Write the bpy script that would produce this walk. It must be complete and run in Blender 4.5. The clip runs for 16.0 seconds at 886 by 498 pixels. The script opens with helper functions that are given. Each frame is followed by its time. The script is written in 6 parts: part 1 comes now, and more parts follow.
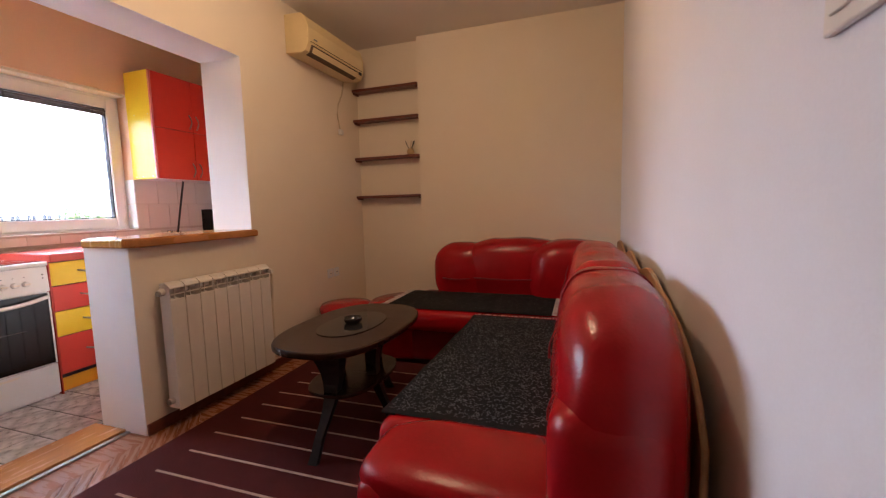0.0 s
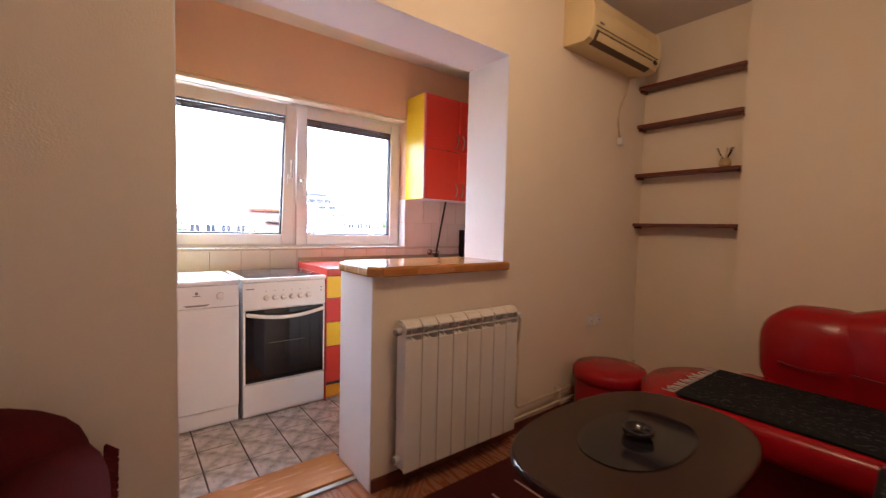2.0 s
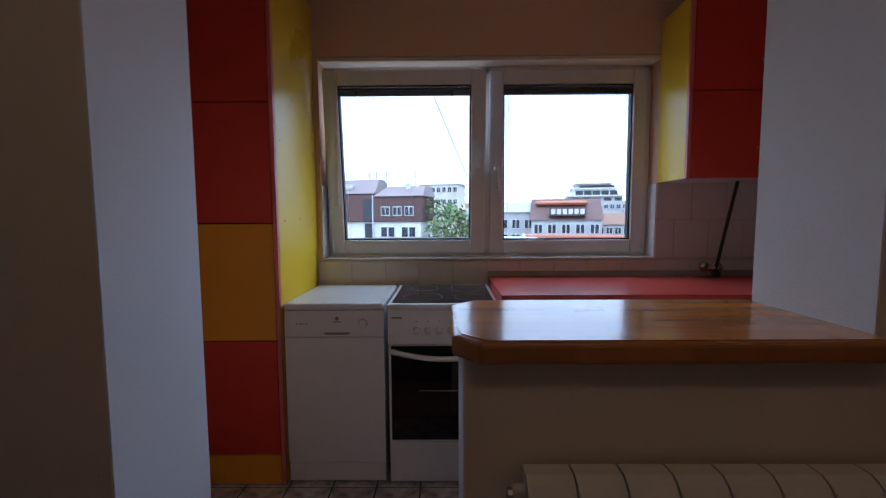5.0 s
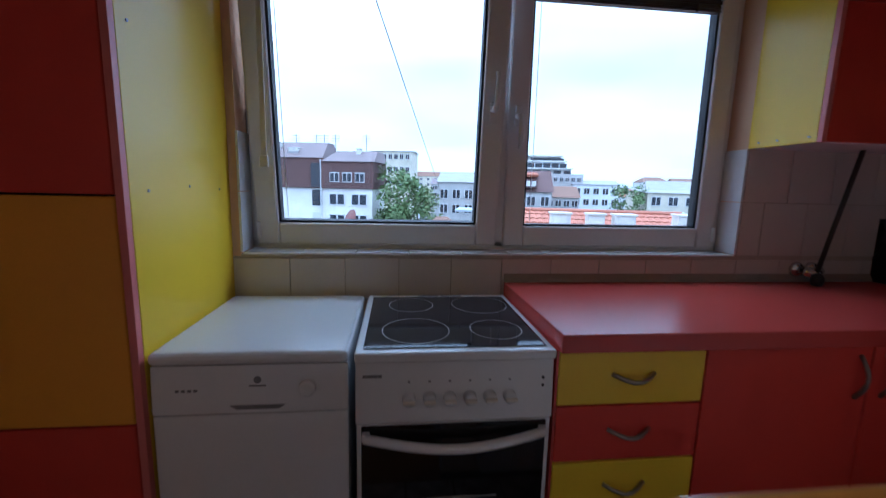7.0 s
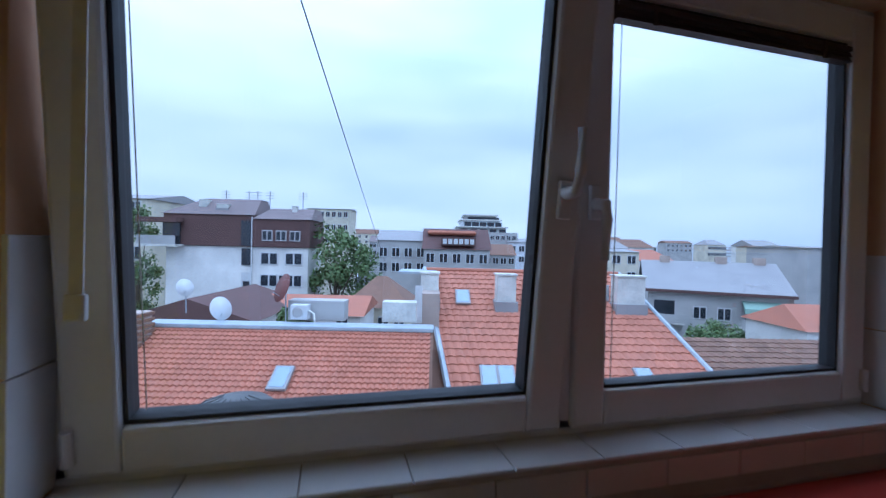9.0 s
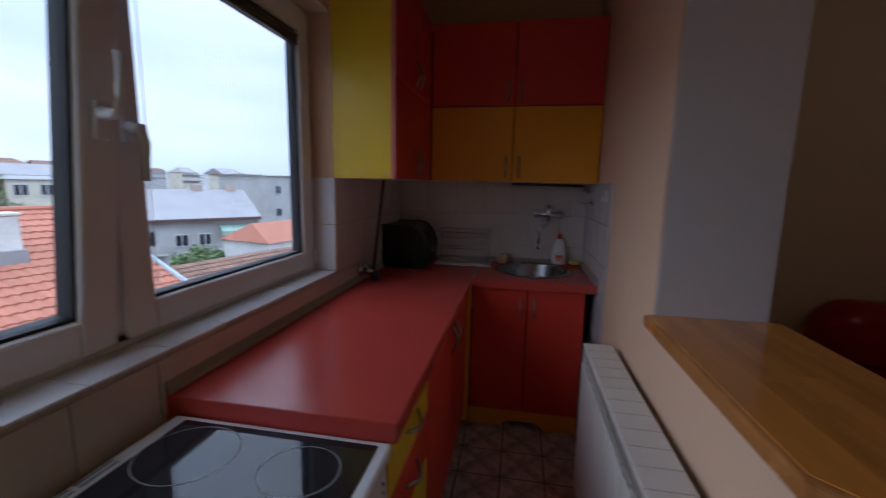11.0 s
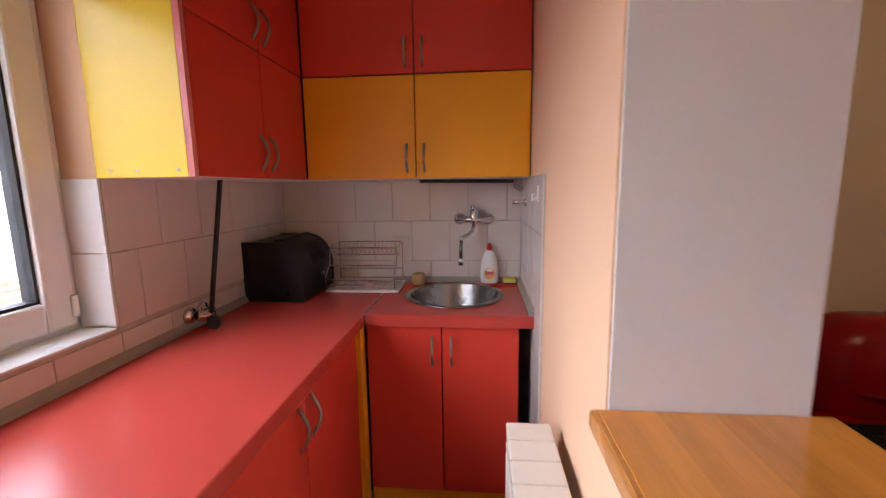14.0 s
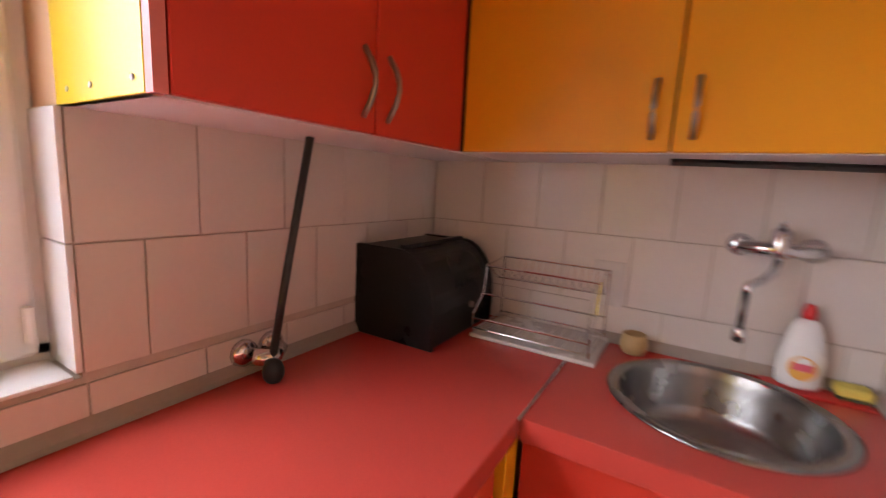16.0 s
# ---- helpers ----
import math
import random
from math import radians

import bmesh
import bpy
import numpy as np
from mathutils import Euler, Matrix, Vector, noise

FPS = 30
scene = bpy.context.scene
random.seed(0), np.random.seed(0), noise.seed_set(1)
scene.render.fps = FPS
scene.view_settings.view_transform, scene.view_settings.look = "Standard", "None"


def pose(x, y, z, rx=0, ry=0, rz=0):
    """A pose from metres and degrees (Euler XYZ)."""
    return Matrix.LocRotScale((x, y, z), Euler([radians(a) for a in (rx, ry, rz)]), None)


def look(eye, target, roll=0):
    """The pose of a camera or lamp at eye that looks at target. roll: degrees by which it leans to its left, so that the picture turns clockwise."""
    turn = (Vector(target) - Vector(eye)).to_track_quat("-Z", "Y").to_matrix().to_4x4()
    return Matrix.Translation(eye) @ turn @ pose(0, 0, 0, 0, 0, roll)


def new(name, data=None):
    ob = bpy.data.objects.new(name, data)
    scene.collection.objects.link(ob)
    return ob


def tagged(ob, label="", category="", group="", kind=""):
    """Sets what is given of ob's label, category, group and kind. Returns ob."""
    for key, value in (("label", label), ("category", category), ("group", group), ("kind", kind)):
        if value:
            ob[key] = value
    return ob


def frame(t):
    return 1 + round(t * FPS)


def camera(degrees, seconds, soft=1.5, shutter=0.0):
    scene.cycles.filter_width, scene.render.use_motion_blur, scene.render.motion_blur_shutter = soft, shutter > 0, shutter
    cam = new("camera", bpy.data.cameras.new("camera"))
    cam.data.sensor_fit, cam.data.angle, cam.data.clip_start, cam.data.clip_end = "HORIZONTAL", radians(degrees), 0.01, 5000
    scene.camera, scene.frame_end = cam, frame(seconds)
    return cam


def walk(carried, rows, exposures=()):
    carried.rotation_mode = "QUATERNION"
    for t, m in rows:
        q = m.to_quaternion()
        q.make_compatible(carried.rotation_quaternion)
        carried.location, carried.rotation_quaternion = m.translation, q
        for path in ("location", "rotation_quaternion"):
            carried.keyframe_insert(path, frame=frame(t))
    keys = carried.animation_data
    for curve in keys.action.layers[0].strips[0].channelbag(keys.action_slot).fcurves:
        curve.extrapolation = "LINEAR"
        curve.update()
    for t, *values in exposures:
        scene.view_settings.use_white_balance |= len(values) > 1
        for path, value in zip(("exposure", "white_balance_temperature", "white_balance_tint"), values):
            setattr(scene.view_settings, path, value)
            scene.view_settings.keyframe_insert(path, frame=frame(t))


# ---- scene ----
cam = camera(94.2, 16.0, soft=1.2, shutter=0.5)
PATH = [
    (0, (-0.484, 0.72, 1.143), (-1.121, 2.605, 0.941), -1.5),
    (0.5, (-0.534, 0.769, 1.166), (-1.242, 2.635, 1.037), -2.2),
    (1, (-0.611, 0.942, 1.225), (-1.639, 2.658, 1.244), -1.6),
    (1.5, (-0.796, 1.172, 1.199), (-2.225, 2.566, 1.072), 0.3),
    (2, (-1.003, 1.282, 1.208), (-2.58, 2.509, 1.103), 1.4),
    (2.5, (-1.288, 1.382, 1.223), (-2.925, 2.524, 1.082), -0.2),
    (3, (-1.546, 1.568, 1.208), (-3.388, 2.341, 1.096), -1.0),
    (3.5, (-1.708, 1.789, 1.214), (-3.646, 2.267, 1.089), -1.3),
    (4, (-1.826, 1.968, 1.246), (-3.788, 2.344, 1.153), -1.6),
    (4.5, (-1.789, 2.122, 1.259), (-3.788, 2.089, 1.216), 0.8),
    (4.7, (-1.771, 2.124, 1.261), (-3.767, 2.06, 1.15), 0.1),
    (6.8, (-2.624, 1.931, 1.271), (-4.585, 2.163, 0.956), 1.0),
    (7, (-2.684, 1.942, 1.277), (-4.648, 2.165, 0.977), 1.4),
    (7.5, (-2.874, 1.924, 1.311), (-4.847, 2.239, 1.227), 1.3),
    (8, (-3.142, 1.867, 1.39), (-5.073, 2.378, 1.298), 1.3),
    (8.5, (-3.309, 1.85, 1.418), (-5.235, 2.386, 1.35), 0.6),
    (9, (-3.5, 1.84, 1.454), (-5.433, 2.351, 1.435), 1.4),
    (9.5, (-3.62, 1.773, 1.465), (-5.406, 2.672, 1.499), 3.2),
    (10, (-3.591, 1.652, 1.45), (-4.886, 3.173, 1.348), 1.8),
    (12.3, (-3.207, 1.535, 1.419), (-3.065, 3.494, 1.043), -2.4),
    (12.5, (-3.252, 1.616, 1.408), (-3.088, 3.578, 1.053), -3.1),
    (13, (-3.25, 1.868, 1.428), (-3.085, 3.828, 1.064), -1.2),
    (13.5, (-3.215, 2.066, 1.424), (-3.196, 4.042, 1.118), -1.9),
    (14, (-3.171, 2.264, 1.418), (-3.348, 4.234, 1.12), -0.8),
    (14.5, (-3.198, 2.444, 1.403), (-3.444, 4.404, 1.09), -0.7),
    (15, (-3.317, 2.649, 1.412), (-3.549, 4.618, 1.153), 0.8),
    (15.5, (-3.378, 2.856, 1.382), (-3.863, 4.775, 1.095), -0.3),
    (16, (-3.394, 3.092, 1.365), (-4.404, 4.791, 1.06), 3.0),
]
walk(cam, [(t, look(eye, target, roll)) for t, eye, target, roll in PATH],
     exposures=[(0.0, 1.88, 5850, 17), (2.0, 1.82, 5850, 18), (2.8, 1.25, 5700, 15), (3.5, 0.34, 5450, 12), (4.2, -0.46, 5300, 12), (4.7, -0.76, 5150, 12), (7.0, -1.1, 4700, 11),
                (7.5, -1.02, 4650, 11), (8.2, -1.57, 4700, 12), (9.0, -1.92, 4750, 14), (10.2, -2.2, 4900, 14), (12.3, 0.34, 6300, 21), (13.0, 0.68, 6400, 21),
                (13.6, 0.88, 6500, 22), (14.2, 0.95, 6450, 22), (15.4, 1.12, 6500, 21), (16.0, 1.33, 6900, 23)])

# ---- light ----
SKY_STRENGTH = 0.12
world = bpy.data.worlds.new("overcast_sky")
scene.world = world
world.use_nodes = True
wn, wl = world.node_tree.nodes, world.node_tree.links
sky = wn.new("ShaderNodeTexSky")
sky.sky_type, sky.sun_disc = "NISHITA", False
sky.sun_elevation, sky.sun_rotation = radians(38), radians(200)
sky.air_density, sky.dust_density, sky.ozone_density = 1.0, 6.0, 1.5
wtc, wmap, wno = wn.new("ShaderNodeTexCoord"), wn.new("ShaderNodeMapping"), wn.new("ShaderNodeTexNoise")
wmap.inputs["Scale"].default_value = (1.2, 1.2, 5.0)
wno.inputs["Scale"].default_value, wno.inputs["Detail"].default_value = 1.6, 5.0
wramp = wn.new("ShaderNodeValToRGB")
wramp.color_ramp.elements[0].position, wramp.color_ramp.elements[0].color = 0.35, (24, 28, 32.5, 1)
wramp.color_ramp.elements[1].position, wramp.color_ramp.elements[1].color = 0.7, (34, 36.5, 38.5, 1)
wmix = wn.new("ShaderNodeMix")
wmix.data_type = "RGBA"
wmix.inputs["Factor"].default_value = 0.85
wl.new(wtc.outputs["Generated"], wmap.inputs["Vector"])
wl.new(wmap.outputs["Vector"], wno.inputs["Vector"])
wl.new(wno.outputs["Fac"], wramp.inputs["Fac"])
wl.new(sky.outputs["Color"], wmix.inputs["A"])
wl.new(wramp.outputs["Color"], wmix.inputs["B"])
# an overcast sky grows brighter towards the zenith
wsep, wlift, wgain = wn.new("ShaderNodeSeparateXYZ"), wn.new("ShaderNodeMapRange"), wn.new("ShaderNodeVectorMath")
wlift.inputs["From Min"].default_value, wlift.inputs["From Max"].default_value = 0.25, 0.95
wlift.inputs["To Min"].default_value, wlift.inputs["To Max"].default_value = 1.0, 2.5
wgain.operation = "SCALE"
wl.new(wtc.outputs["Generated"], wsep.inputs["Vector"])
wl.new(wsep.outputs["Z"], wlift.inputs["Value"])
wl.new(wmix.outputs["Result"], wgain.inputs[0])
wl.new(wlift.outputs["Result"], wgain.inputs["Scale"])
wl.new(wgain.outputs["Vector"], wn["Background"].inputs["Color"])
wn["Background"].inputs["Strength"].default_value = SKY_STRENGTH

sun_light = bpy.data.lights.new("sun", "SUN")
sun_light.energy, sun_light.angle, sun_light.color = 1.3, radians(25), (1.0, 0.96, 0.9)
sun = new("sun", sun_light)
sun.matrix_world = look((20, -10, 30), (0, 0, 0))

# the sky's light comes in through the kitchen window
win_light = bpy.data.lights.new("window_portal", "AREA")
win_light.shape, win_light.size, win_light.size_y = "RECTANGLE", 1.95, 1.1
win_light.cycles.is_portal = True
win_lamp = new("window_portal", win_light)
win_lamp.matrix_world = look((-4.47, 2.355, 1.6), (0, 2.355, 1.6))

lamp_light = bpy.data.lights.new("ceiling_lamp_bulb", "POINT")
lamp_light.energy, lamp_light.shadow_soft_size, lamp_light.color = 6.6, 0.09, (1.0, 0.68, 0.37)
lamp_bulb = new("ceiling_lamp_bulb", lamp_light)
lamp_bulb.location = (-1.55, 2.42, 2.505)


# ---- materials ----
def mat(name, color, rough=0.5, metal=0.0, vary=0.12, scale=6.0, grain=60.0, bump=0.1, dirt=0.0, coat=0.0,
        piece=0.0, island=0.0, stretch=(1, 1, 1), rvary=0.12, spec=0.5):
    """Procedural surface: broad stains, fine grain, relief; piece/island vary it from part to part."""
    m = bpy.data.materials.new(name)
    m.use_nodes = True
    n, l = m.node_tree.nodes, m.node_tree.links
    b = n["Principled BSDF"]
    tc, mp = n.new("ShaderNodeTexCoord"), n.new("ShaderNodeMapping")
    mp.inputs["Scale"].default_value = stretch
    l.new(tc.outputs["Object"], mp.inputs["Vector"])
    big, fine = n.new("ShaderNodeTexNoise"), n.new("ShaderNodeTexNoise")
    big.inputs["Scale"].default_value, big.inputs["Detail"].default_value = scale, 4
    fine.inputs["Scale"].default_value, fine.inputs["Detail"].default_value = grain, 3
    l.new(mp.outputs["Vector"], big.inputs["Vector"])
    l.new(mp.outputs["Vector"], fine.inputs["Vector"])
    add = n.new("ShaderNodeMath")
    add.operation = "MULTIPLY_ADD"
    add.inputs[1].default_value = 0.45
    l.new(fine.outputs["Fac"], add.inputs[0])
    l.new(big.outputs["Fac"], add.inputs[2])
    value = add.outputs["Value"]
    for amount, kind, out in ((piece, "ShaderNodeObjectInfo", "Random"), (island, "ShaderNodeNewGeometry", "Random Per Island")):
        if amount:
            src, ma = n.new(kind), n.new("ShaderNodeMath")
            ma.operation = "MULTIPLY_ADD"
            ma.inputs[1].default_value = amount
            l.new(src.outputs[out], ma.inputs[0])
            l.new(value, ma.inputs[2])
            value = ma.outputs["Value"]
    ramp = n.new("ShaderNodeMapRange")
    top = 1.05 + piece + island
    ramp.inputs["From Min"].default_value, ramp.inputs["From Max"].default_value = 0.4, top
    ramp.inputs["To Min"].default_value, ramp.inputs["To Max"].default_value = 1 - vary - dirt, 1 + vary
    l.new(value, ramp.inputs["Value"])
    mul = n.new("ShaderNodeVectorMath")
    mul.operation = "SCALE"
    mul.inputs[0].default_value = color
    l.new(ramp.outputs["Result"], mul.inputs["Scale"])
    l.new(mul.outputs["Vector"], b.inputs["Base Color"])
    rr = n.new("ShaderNodeMapRange")
    rr.inputs["To Min"].default_value, rr.inputs["To Max"].default_value = max(0.02, rough - rvary), min(1, rough + rvary)
    l.new(big.outputs["Fac"], rr.inputs["Value"])
    l.new(rr.outputs["Result"], b.inputs["Roughness"])
    b.inputs["Metallic"].default_value = metal
    b.inputs["Coat Weight"].default_value = coat
    b.inputs["Specular IOR Level"].default_value = spec
    b.inputs["Coat Roughness"].default_value = 0.15
    if bump:
        bp = n.new("ShaderNodeBump")
        bp.inputs["Strength"].default_value, bp.inputs["Distance"].default_value = bump, 0.004
        l.new(fine.outputs["Fac"], bp.inputs["Height"])
        l.new(bp.outputs["Normal"], b.inputs["Normal"])
    return m


cream = mat("cream_wall_paint", (0.80, 0.69, 0.54), 0.8, vary=0.05, scale=1.5, grain=140, bump=0.18)
orange_paint = mat("peach_orange_wall_paint", (0.79, 0.515, 0.325), 0.75, vary=0.05, scale=1.5, grain=140, bump=0.18)
white_paint = mat("white_wall_paint", (0.80, 0.775, 0.785), 0.7, vary=0.04, scale=2, grain=140, bump=0.15)
ceiling_paint = mat("ceiling_paint", (0.76, 0.70, 0.63), 0.85, vary=0.04, scale=1.2, grain=120, bump=0.12)
tile_glaze = mat("pale_glazed_wall_tile", (0.66, 0.60, 0.56), 0.22, vary=0.06, scale=5, grain=90, bump=0.03, piece=0.25)
sill_tile = mat("white_glazed_sill_tile", (0.78, 0.77, 0.77), 0.2, vary=0.05, scale=5, grain=90, bump=0.02, piece=0.15)
grout = mat("beige_grout", (0.50, 0.435, 0.38), 0.9, vary=0.15, scale=9)
floor_grout = mat("dark_grey_floor_grout", (0.09, 0.08, 0.075), 0.9, vary=0.15, scale=9)
floor_tile = mat("marbled_grey_floor_tile", (0.55, 0.52, 0.50), 0.3, vary=0.35, scale=21, grain=45, bump=0.04, piece=0.2)
fn, fl_ = floor_tile.node_tree.nodes, floor_tile.node_tree.links
ftc, fsub, fabs, fsep = fn.new("ShaderNodeTexCoord"), fn.new("ShaderNodeVectorMath"), fn.new("ShaderNodeVectorMath"), fn.new("ShaderNodeSeparateXYZ")
fsub.operation, fabs.operation = "SUBTRACT", "ABSOLUTE"
fsub.inputs[1].default_value = (0.108, 0.1035, 0)
fnoi, fdif, fadd, fmap, fmul = fn.new("ShaderNodeTexNoise"), fn.new("ShaderNodeMath"), fn.new("ShaderNodeMath"), fn.new("ShaderNodeMapRange"), fn.new("ShaderNodeVectorMath")
fnoi.inputs["Scale"].default_value, fnoi.inputs["Detail"].default_value = 26, 4
fdif.operation, fadd.operation, fmul.operation = "SUBTRACT", "MULTIPLY_ADD", "SCALE"
fdabs = fn.new("ShaderNodeMath")
fdabs.operation = "ABSOLUTE"
fadd.inputs[1].default_value = 0.11
fmap.inputs["From Min"].default_value, fmap.inputs["From Max"].default_value = 0.055, 0.105
fmap.inputs["To Min"].default_value, fmap.inputs["To Max"].default_value = 0.62, 1.12
fl_.new(ftc.outputs["Object"], fsub.inputs[0])
fl_.new(fsub.outputs["Vector"], fabs.inputs[0])
fl_.new(fabs.outputs["Vector"], fsep.inputs["Vector"])
fl_.new(fsep.outputs["X"], fdif.inputs[0])
fl_.new(fsep.outputs["Y"], fdif.inputs[1])
fl_.new(fdif.outputs["Value"], fdabs.inputs[0])
fl_.new(ftc.outputs["Object"], fnoi.inputs["Vector"])
fl_.new(fnoi.outputs["Fac"], fadd.inputs[0])
fl_.new(fdabs.outputs["Value"], fadd.inputs[2])
fl_.new(fadd.outputs["Value"], fmap.inputs["Value"])
base_link = fn["Principled BSDF"].inputs["Base Color"].links[0]
fl_.new(base_link.from_socket, fmul.inputs[0])
fl_.new(fmap.outputs["Result"], fmul.inputs["Scale"])
fl_.new(fmul.outputs["Vector"], fn["Principled BSDF"].inputs["Base Color"])
parquet = mat("red_brown_parquet", (0.27, 0.105, 0.05), 0.28, vary=0.3, scale=6, grain=70, bump=0.08, piece=0.5, stretch=(1, 8, 1), spec=0.35)
screed = mat("dark_joint", (0.06, 0.035, 0.025), 0.9)
rug_red = mat("wine_red_woven_rug", (0.066, 0.013, 0.012), 0.95, vary=0.2, scale=12, grain=260, bump=0.6, spec=0.08)
rug_line = mat("beige_woven_stripe", (0.40, 0.27, 0.20), 0.95, vary=0.2, scale=14, grain=260, bump=0.5, spec=0.1)
pine = mat("varnished_light_wood", (0.62, 0.24, 0.035), 0.16, vary=0.32, scale=3, grain=26, bump=0.03, piece=0.7, stretch=(9, 1, 1), coat=0.5)
pine_edge = mat("varnished_wood_edge", (0.46, 0.19, 0.05), 0.25, vary=0.2, scale=5, grain=30, bump=0.05, stretch=(8, 1, 1), coat=0.3)
shelf_wood = mat("dark_red_brown_shelf_wood", (0.15, 0.04, 0.022), 0.4, vary=0.25, scale=5, grain=40, stretch=(1, 8, 8))
red_lam = mat("red_laminate", (0.65, 0.05, 0.028), 0.42, vary=0.06, scale=2.5, grain=220, bump=0.04)
worktop_red = mat("coral_red_worktop_laminate", (0.52, 0.06, 0.045), 0.27, vary=0.07, scale=3, grain=220, bump=0.02, rvary=0.006, spec=0.6)
pink_edge = mat("pinkish_red_edge_band", (0.72, 0.20, 0.18), 0.4, vary=0.05)
yellow_lam = mat("lemon_yellow_laminate", (0.88, 0.60, 0.015), 0.32, vary=0.05, scale=2.5, grain=220, bump=0.04)
amber_lam = mat("amber_yellow_laminate", (0.84, 0.37, 0.010), 0.4, vary=0.06, scale=2.5, grain=220, bump=0.04)
dark_gap = mat("dark_carcass", (0.03, 0.02, 0.02), 0.8)
pewter = mat("brushed_pewter", (0.36, 0.33, 0.29), 0.38, metal=0.9, vary=0.1)
chrome = mat("chrome", (0.72, 0.72, 0.74), 0.12, metal=1.0, vary=0.04, rvary=0.05)
steel = mat("brushed_steel", (0.31, 0.30, 0.29), 0.27, metal=1.0, vary=0.04, scale=10, grain=160, bump=0.03, rvary=0.02)
zinc = mat("grey_zinc_flashing", (0.42, 0.47, 0.52), 0.55, metal=0.3, vary=0.2, scale=3)
enamel = mat("white_enamel", (0.80, 0.80, 0.80), 0.17, vary=0.03, scale=3, grain=90, bump=0.01)
pvc = mat("white_pvc_frame", (0.78, 0.76, 0.75), 0.35, vary=0.05, scale=4, grain=90, bump=0.02)
rubber = mat("black_rubber_gasket", (0.02, 0.02, 0.022), 0.6)
black_glass = mat("black_ceramic_glass", (0.012, 0.012, 0.014), 0.06, vary=0.1, bump=0, rvary=0.03)
ring_grey = mat("pale_hob_ring_print", (0.42, 0.40, 0.38), 0.4)
radiator_white = mat("cream_white_radiator_enamel", (0.78, 0.72, 0.63), 0.35, vary=0.04, bump=0.02)
pipe_paint = mat("cream_painted_pipe", (0.66, 0.54, 0.38), 0.5, vary=0.15, scale=12)
leather = mat("glossy_red_leatherette", (0.34, 0.005, 0.008), 0.24, vary=0.15, scale=7, grain=110, bump=0.22, rvary=0.05, spec=0.36)
# darker red for the sofa's base; in seams and folds it paints shade
leather_dark = mat("deep_red_base_and_crease_shade", (0.20, 0.008, 0.01), 0.4, vary=0.2, scale=7, grain=170, bump=0.15, spec=0.2)
backing = mat("tan_backing_board", (0.46, 0.28, 0.13), 0.8, vary=0.1)
blanket_black = mat("charcoal_woven_blanket", (0.018, 0.018, 0.019), 0.95, vary=0.35, scale=30, grain=300, bump=0.7, spec=0.08)
fringe_white = mat("off_white_fringe", (0.55, 0.50, 0.45), 0.9, vary=0.2)
fleck = mat("grey_yarn_flecks", (0.13, 0.13, 0.13), 0.9, vary=0.3, spec=0.1)
table_wood = mat("dark_stained_table_wood", (0.030, 0.012, 0.008), 0.22, vary=0.3, scale=5, grain=35, bump=0.04, stretch=(1, 6, 1), coat=0.0, spec=0.3)
black_wood = mat("black_stained_wood", (0.014, 0.011, 0.010), 0.3, vary=0.3, scale=6, spec=0.25)
ac_plastic = mat("yellowed_white_plastic", (0.76, 0.60, 0.32), 0.4, vary=0.06, scale=4, bump=0.03)
ac_dark = mat("dark_vent_slot", (0.10, 0.06, 0.035), 0.6)
armchair_cloth = mat("dark_red_plush", (0.07, 0.008, 0.009), 0.95, vary=0.3, scale=16, grain=260, bump=0.7, spec=0.08)
box_black = mat("black_lacquered_wood", (0.010, 0.009, 0.009), 0.3, vary=0.3, scale=6, spec=0.3)
cup_wood = mat("pale_turned_wood", (0.50, 0.34, 0.16), 0.55, vary=0.2, scale=20)
sponge_yellow = mat("yellow_sponge", (0.80, 0.66, 0.14), 0.95, vary=0.15, scale=30, grain=300, bump=0.9)
scour_dark = mat("dark_green_scourer", (0.04, 0.06, 0.03), 0.95)
bottle_white = mat("white_bottle_plastic", (0.82, 0.82, 0.80), 0.3, vary=0.03)
label_orange = mat("orange_label_print", (0.80, 0.42, 0.08), 0.4)
label_pink = mat("pink_label_print", (0.75, 0.12, 0.18), 0.4)
cap_red = mat("red_plastic", (0.65, 0.02, 0.02), 0.35)
clear_plastic = mat("milky_tray_plastic", (0.62, 0.58, 0.56), 0.25, vary=0.06)
grey_print = mat("grey_print", (0.22, 0.22, 0.23), 0.5)
strip_beige = mat("taupe_worktop_trim", (0.34, 0.29, 0.25), 0.4, vary=0.1)
black_hose = mat("black_hose", (0.02, 0.018, 0.018), 0.45)
blind_brown = mat("dark_brown_blind_slats", (0.07, 0.05, 0.045), 0.4, vary=0.2)
cord_white = mat("white_cord", (0.72, 0.70, 0.66), 0.7)
# outdoors
roof_red = mat("orange_red_clay_roof_tile", (0.43, 0.165, 0.10), 0.75, vary=0.22, scale=1.2, grain=9, bump=0.2, island=0.35)
roof_old = mat("weathered_brown_roof_tile", (0.22, 0.125, 0.085), 0.85, vary=0.35, scale=1.5, grain=9, bump=0.2, island=0.4)
roof_grey = mat("grey_sheet_roof", (0.30, 0.29, 0.29), 0.6, vary=0.15, scale=0.6, grain=6)
mansard = mat("dark_brown_shingle_cladding", (0.115, 0.062, 0.055), 0.8, vary=0.25, scale=0.6, grain=12)
roof_brown = mat("grey_brown_roof_sheet", (0.20, 0.155, 0.15), 0.7, vary=0.2, scale=0.5, grain=8)
render_white = mat("stained_pale_render", (0.74, 0.72, 0.68), 0.9, vary=0.2, scale=0.35, grain=5, dirt=0.1)
render_grey = mat("grey_render", (0.46, 0.45, 0.435), 0.9, vary=0.2, scale=0.4, grain=5, dirt=0.1)
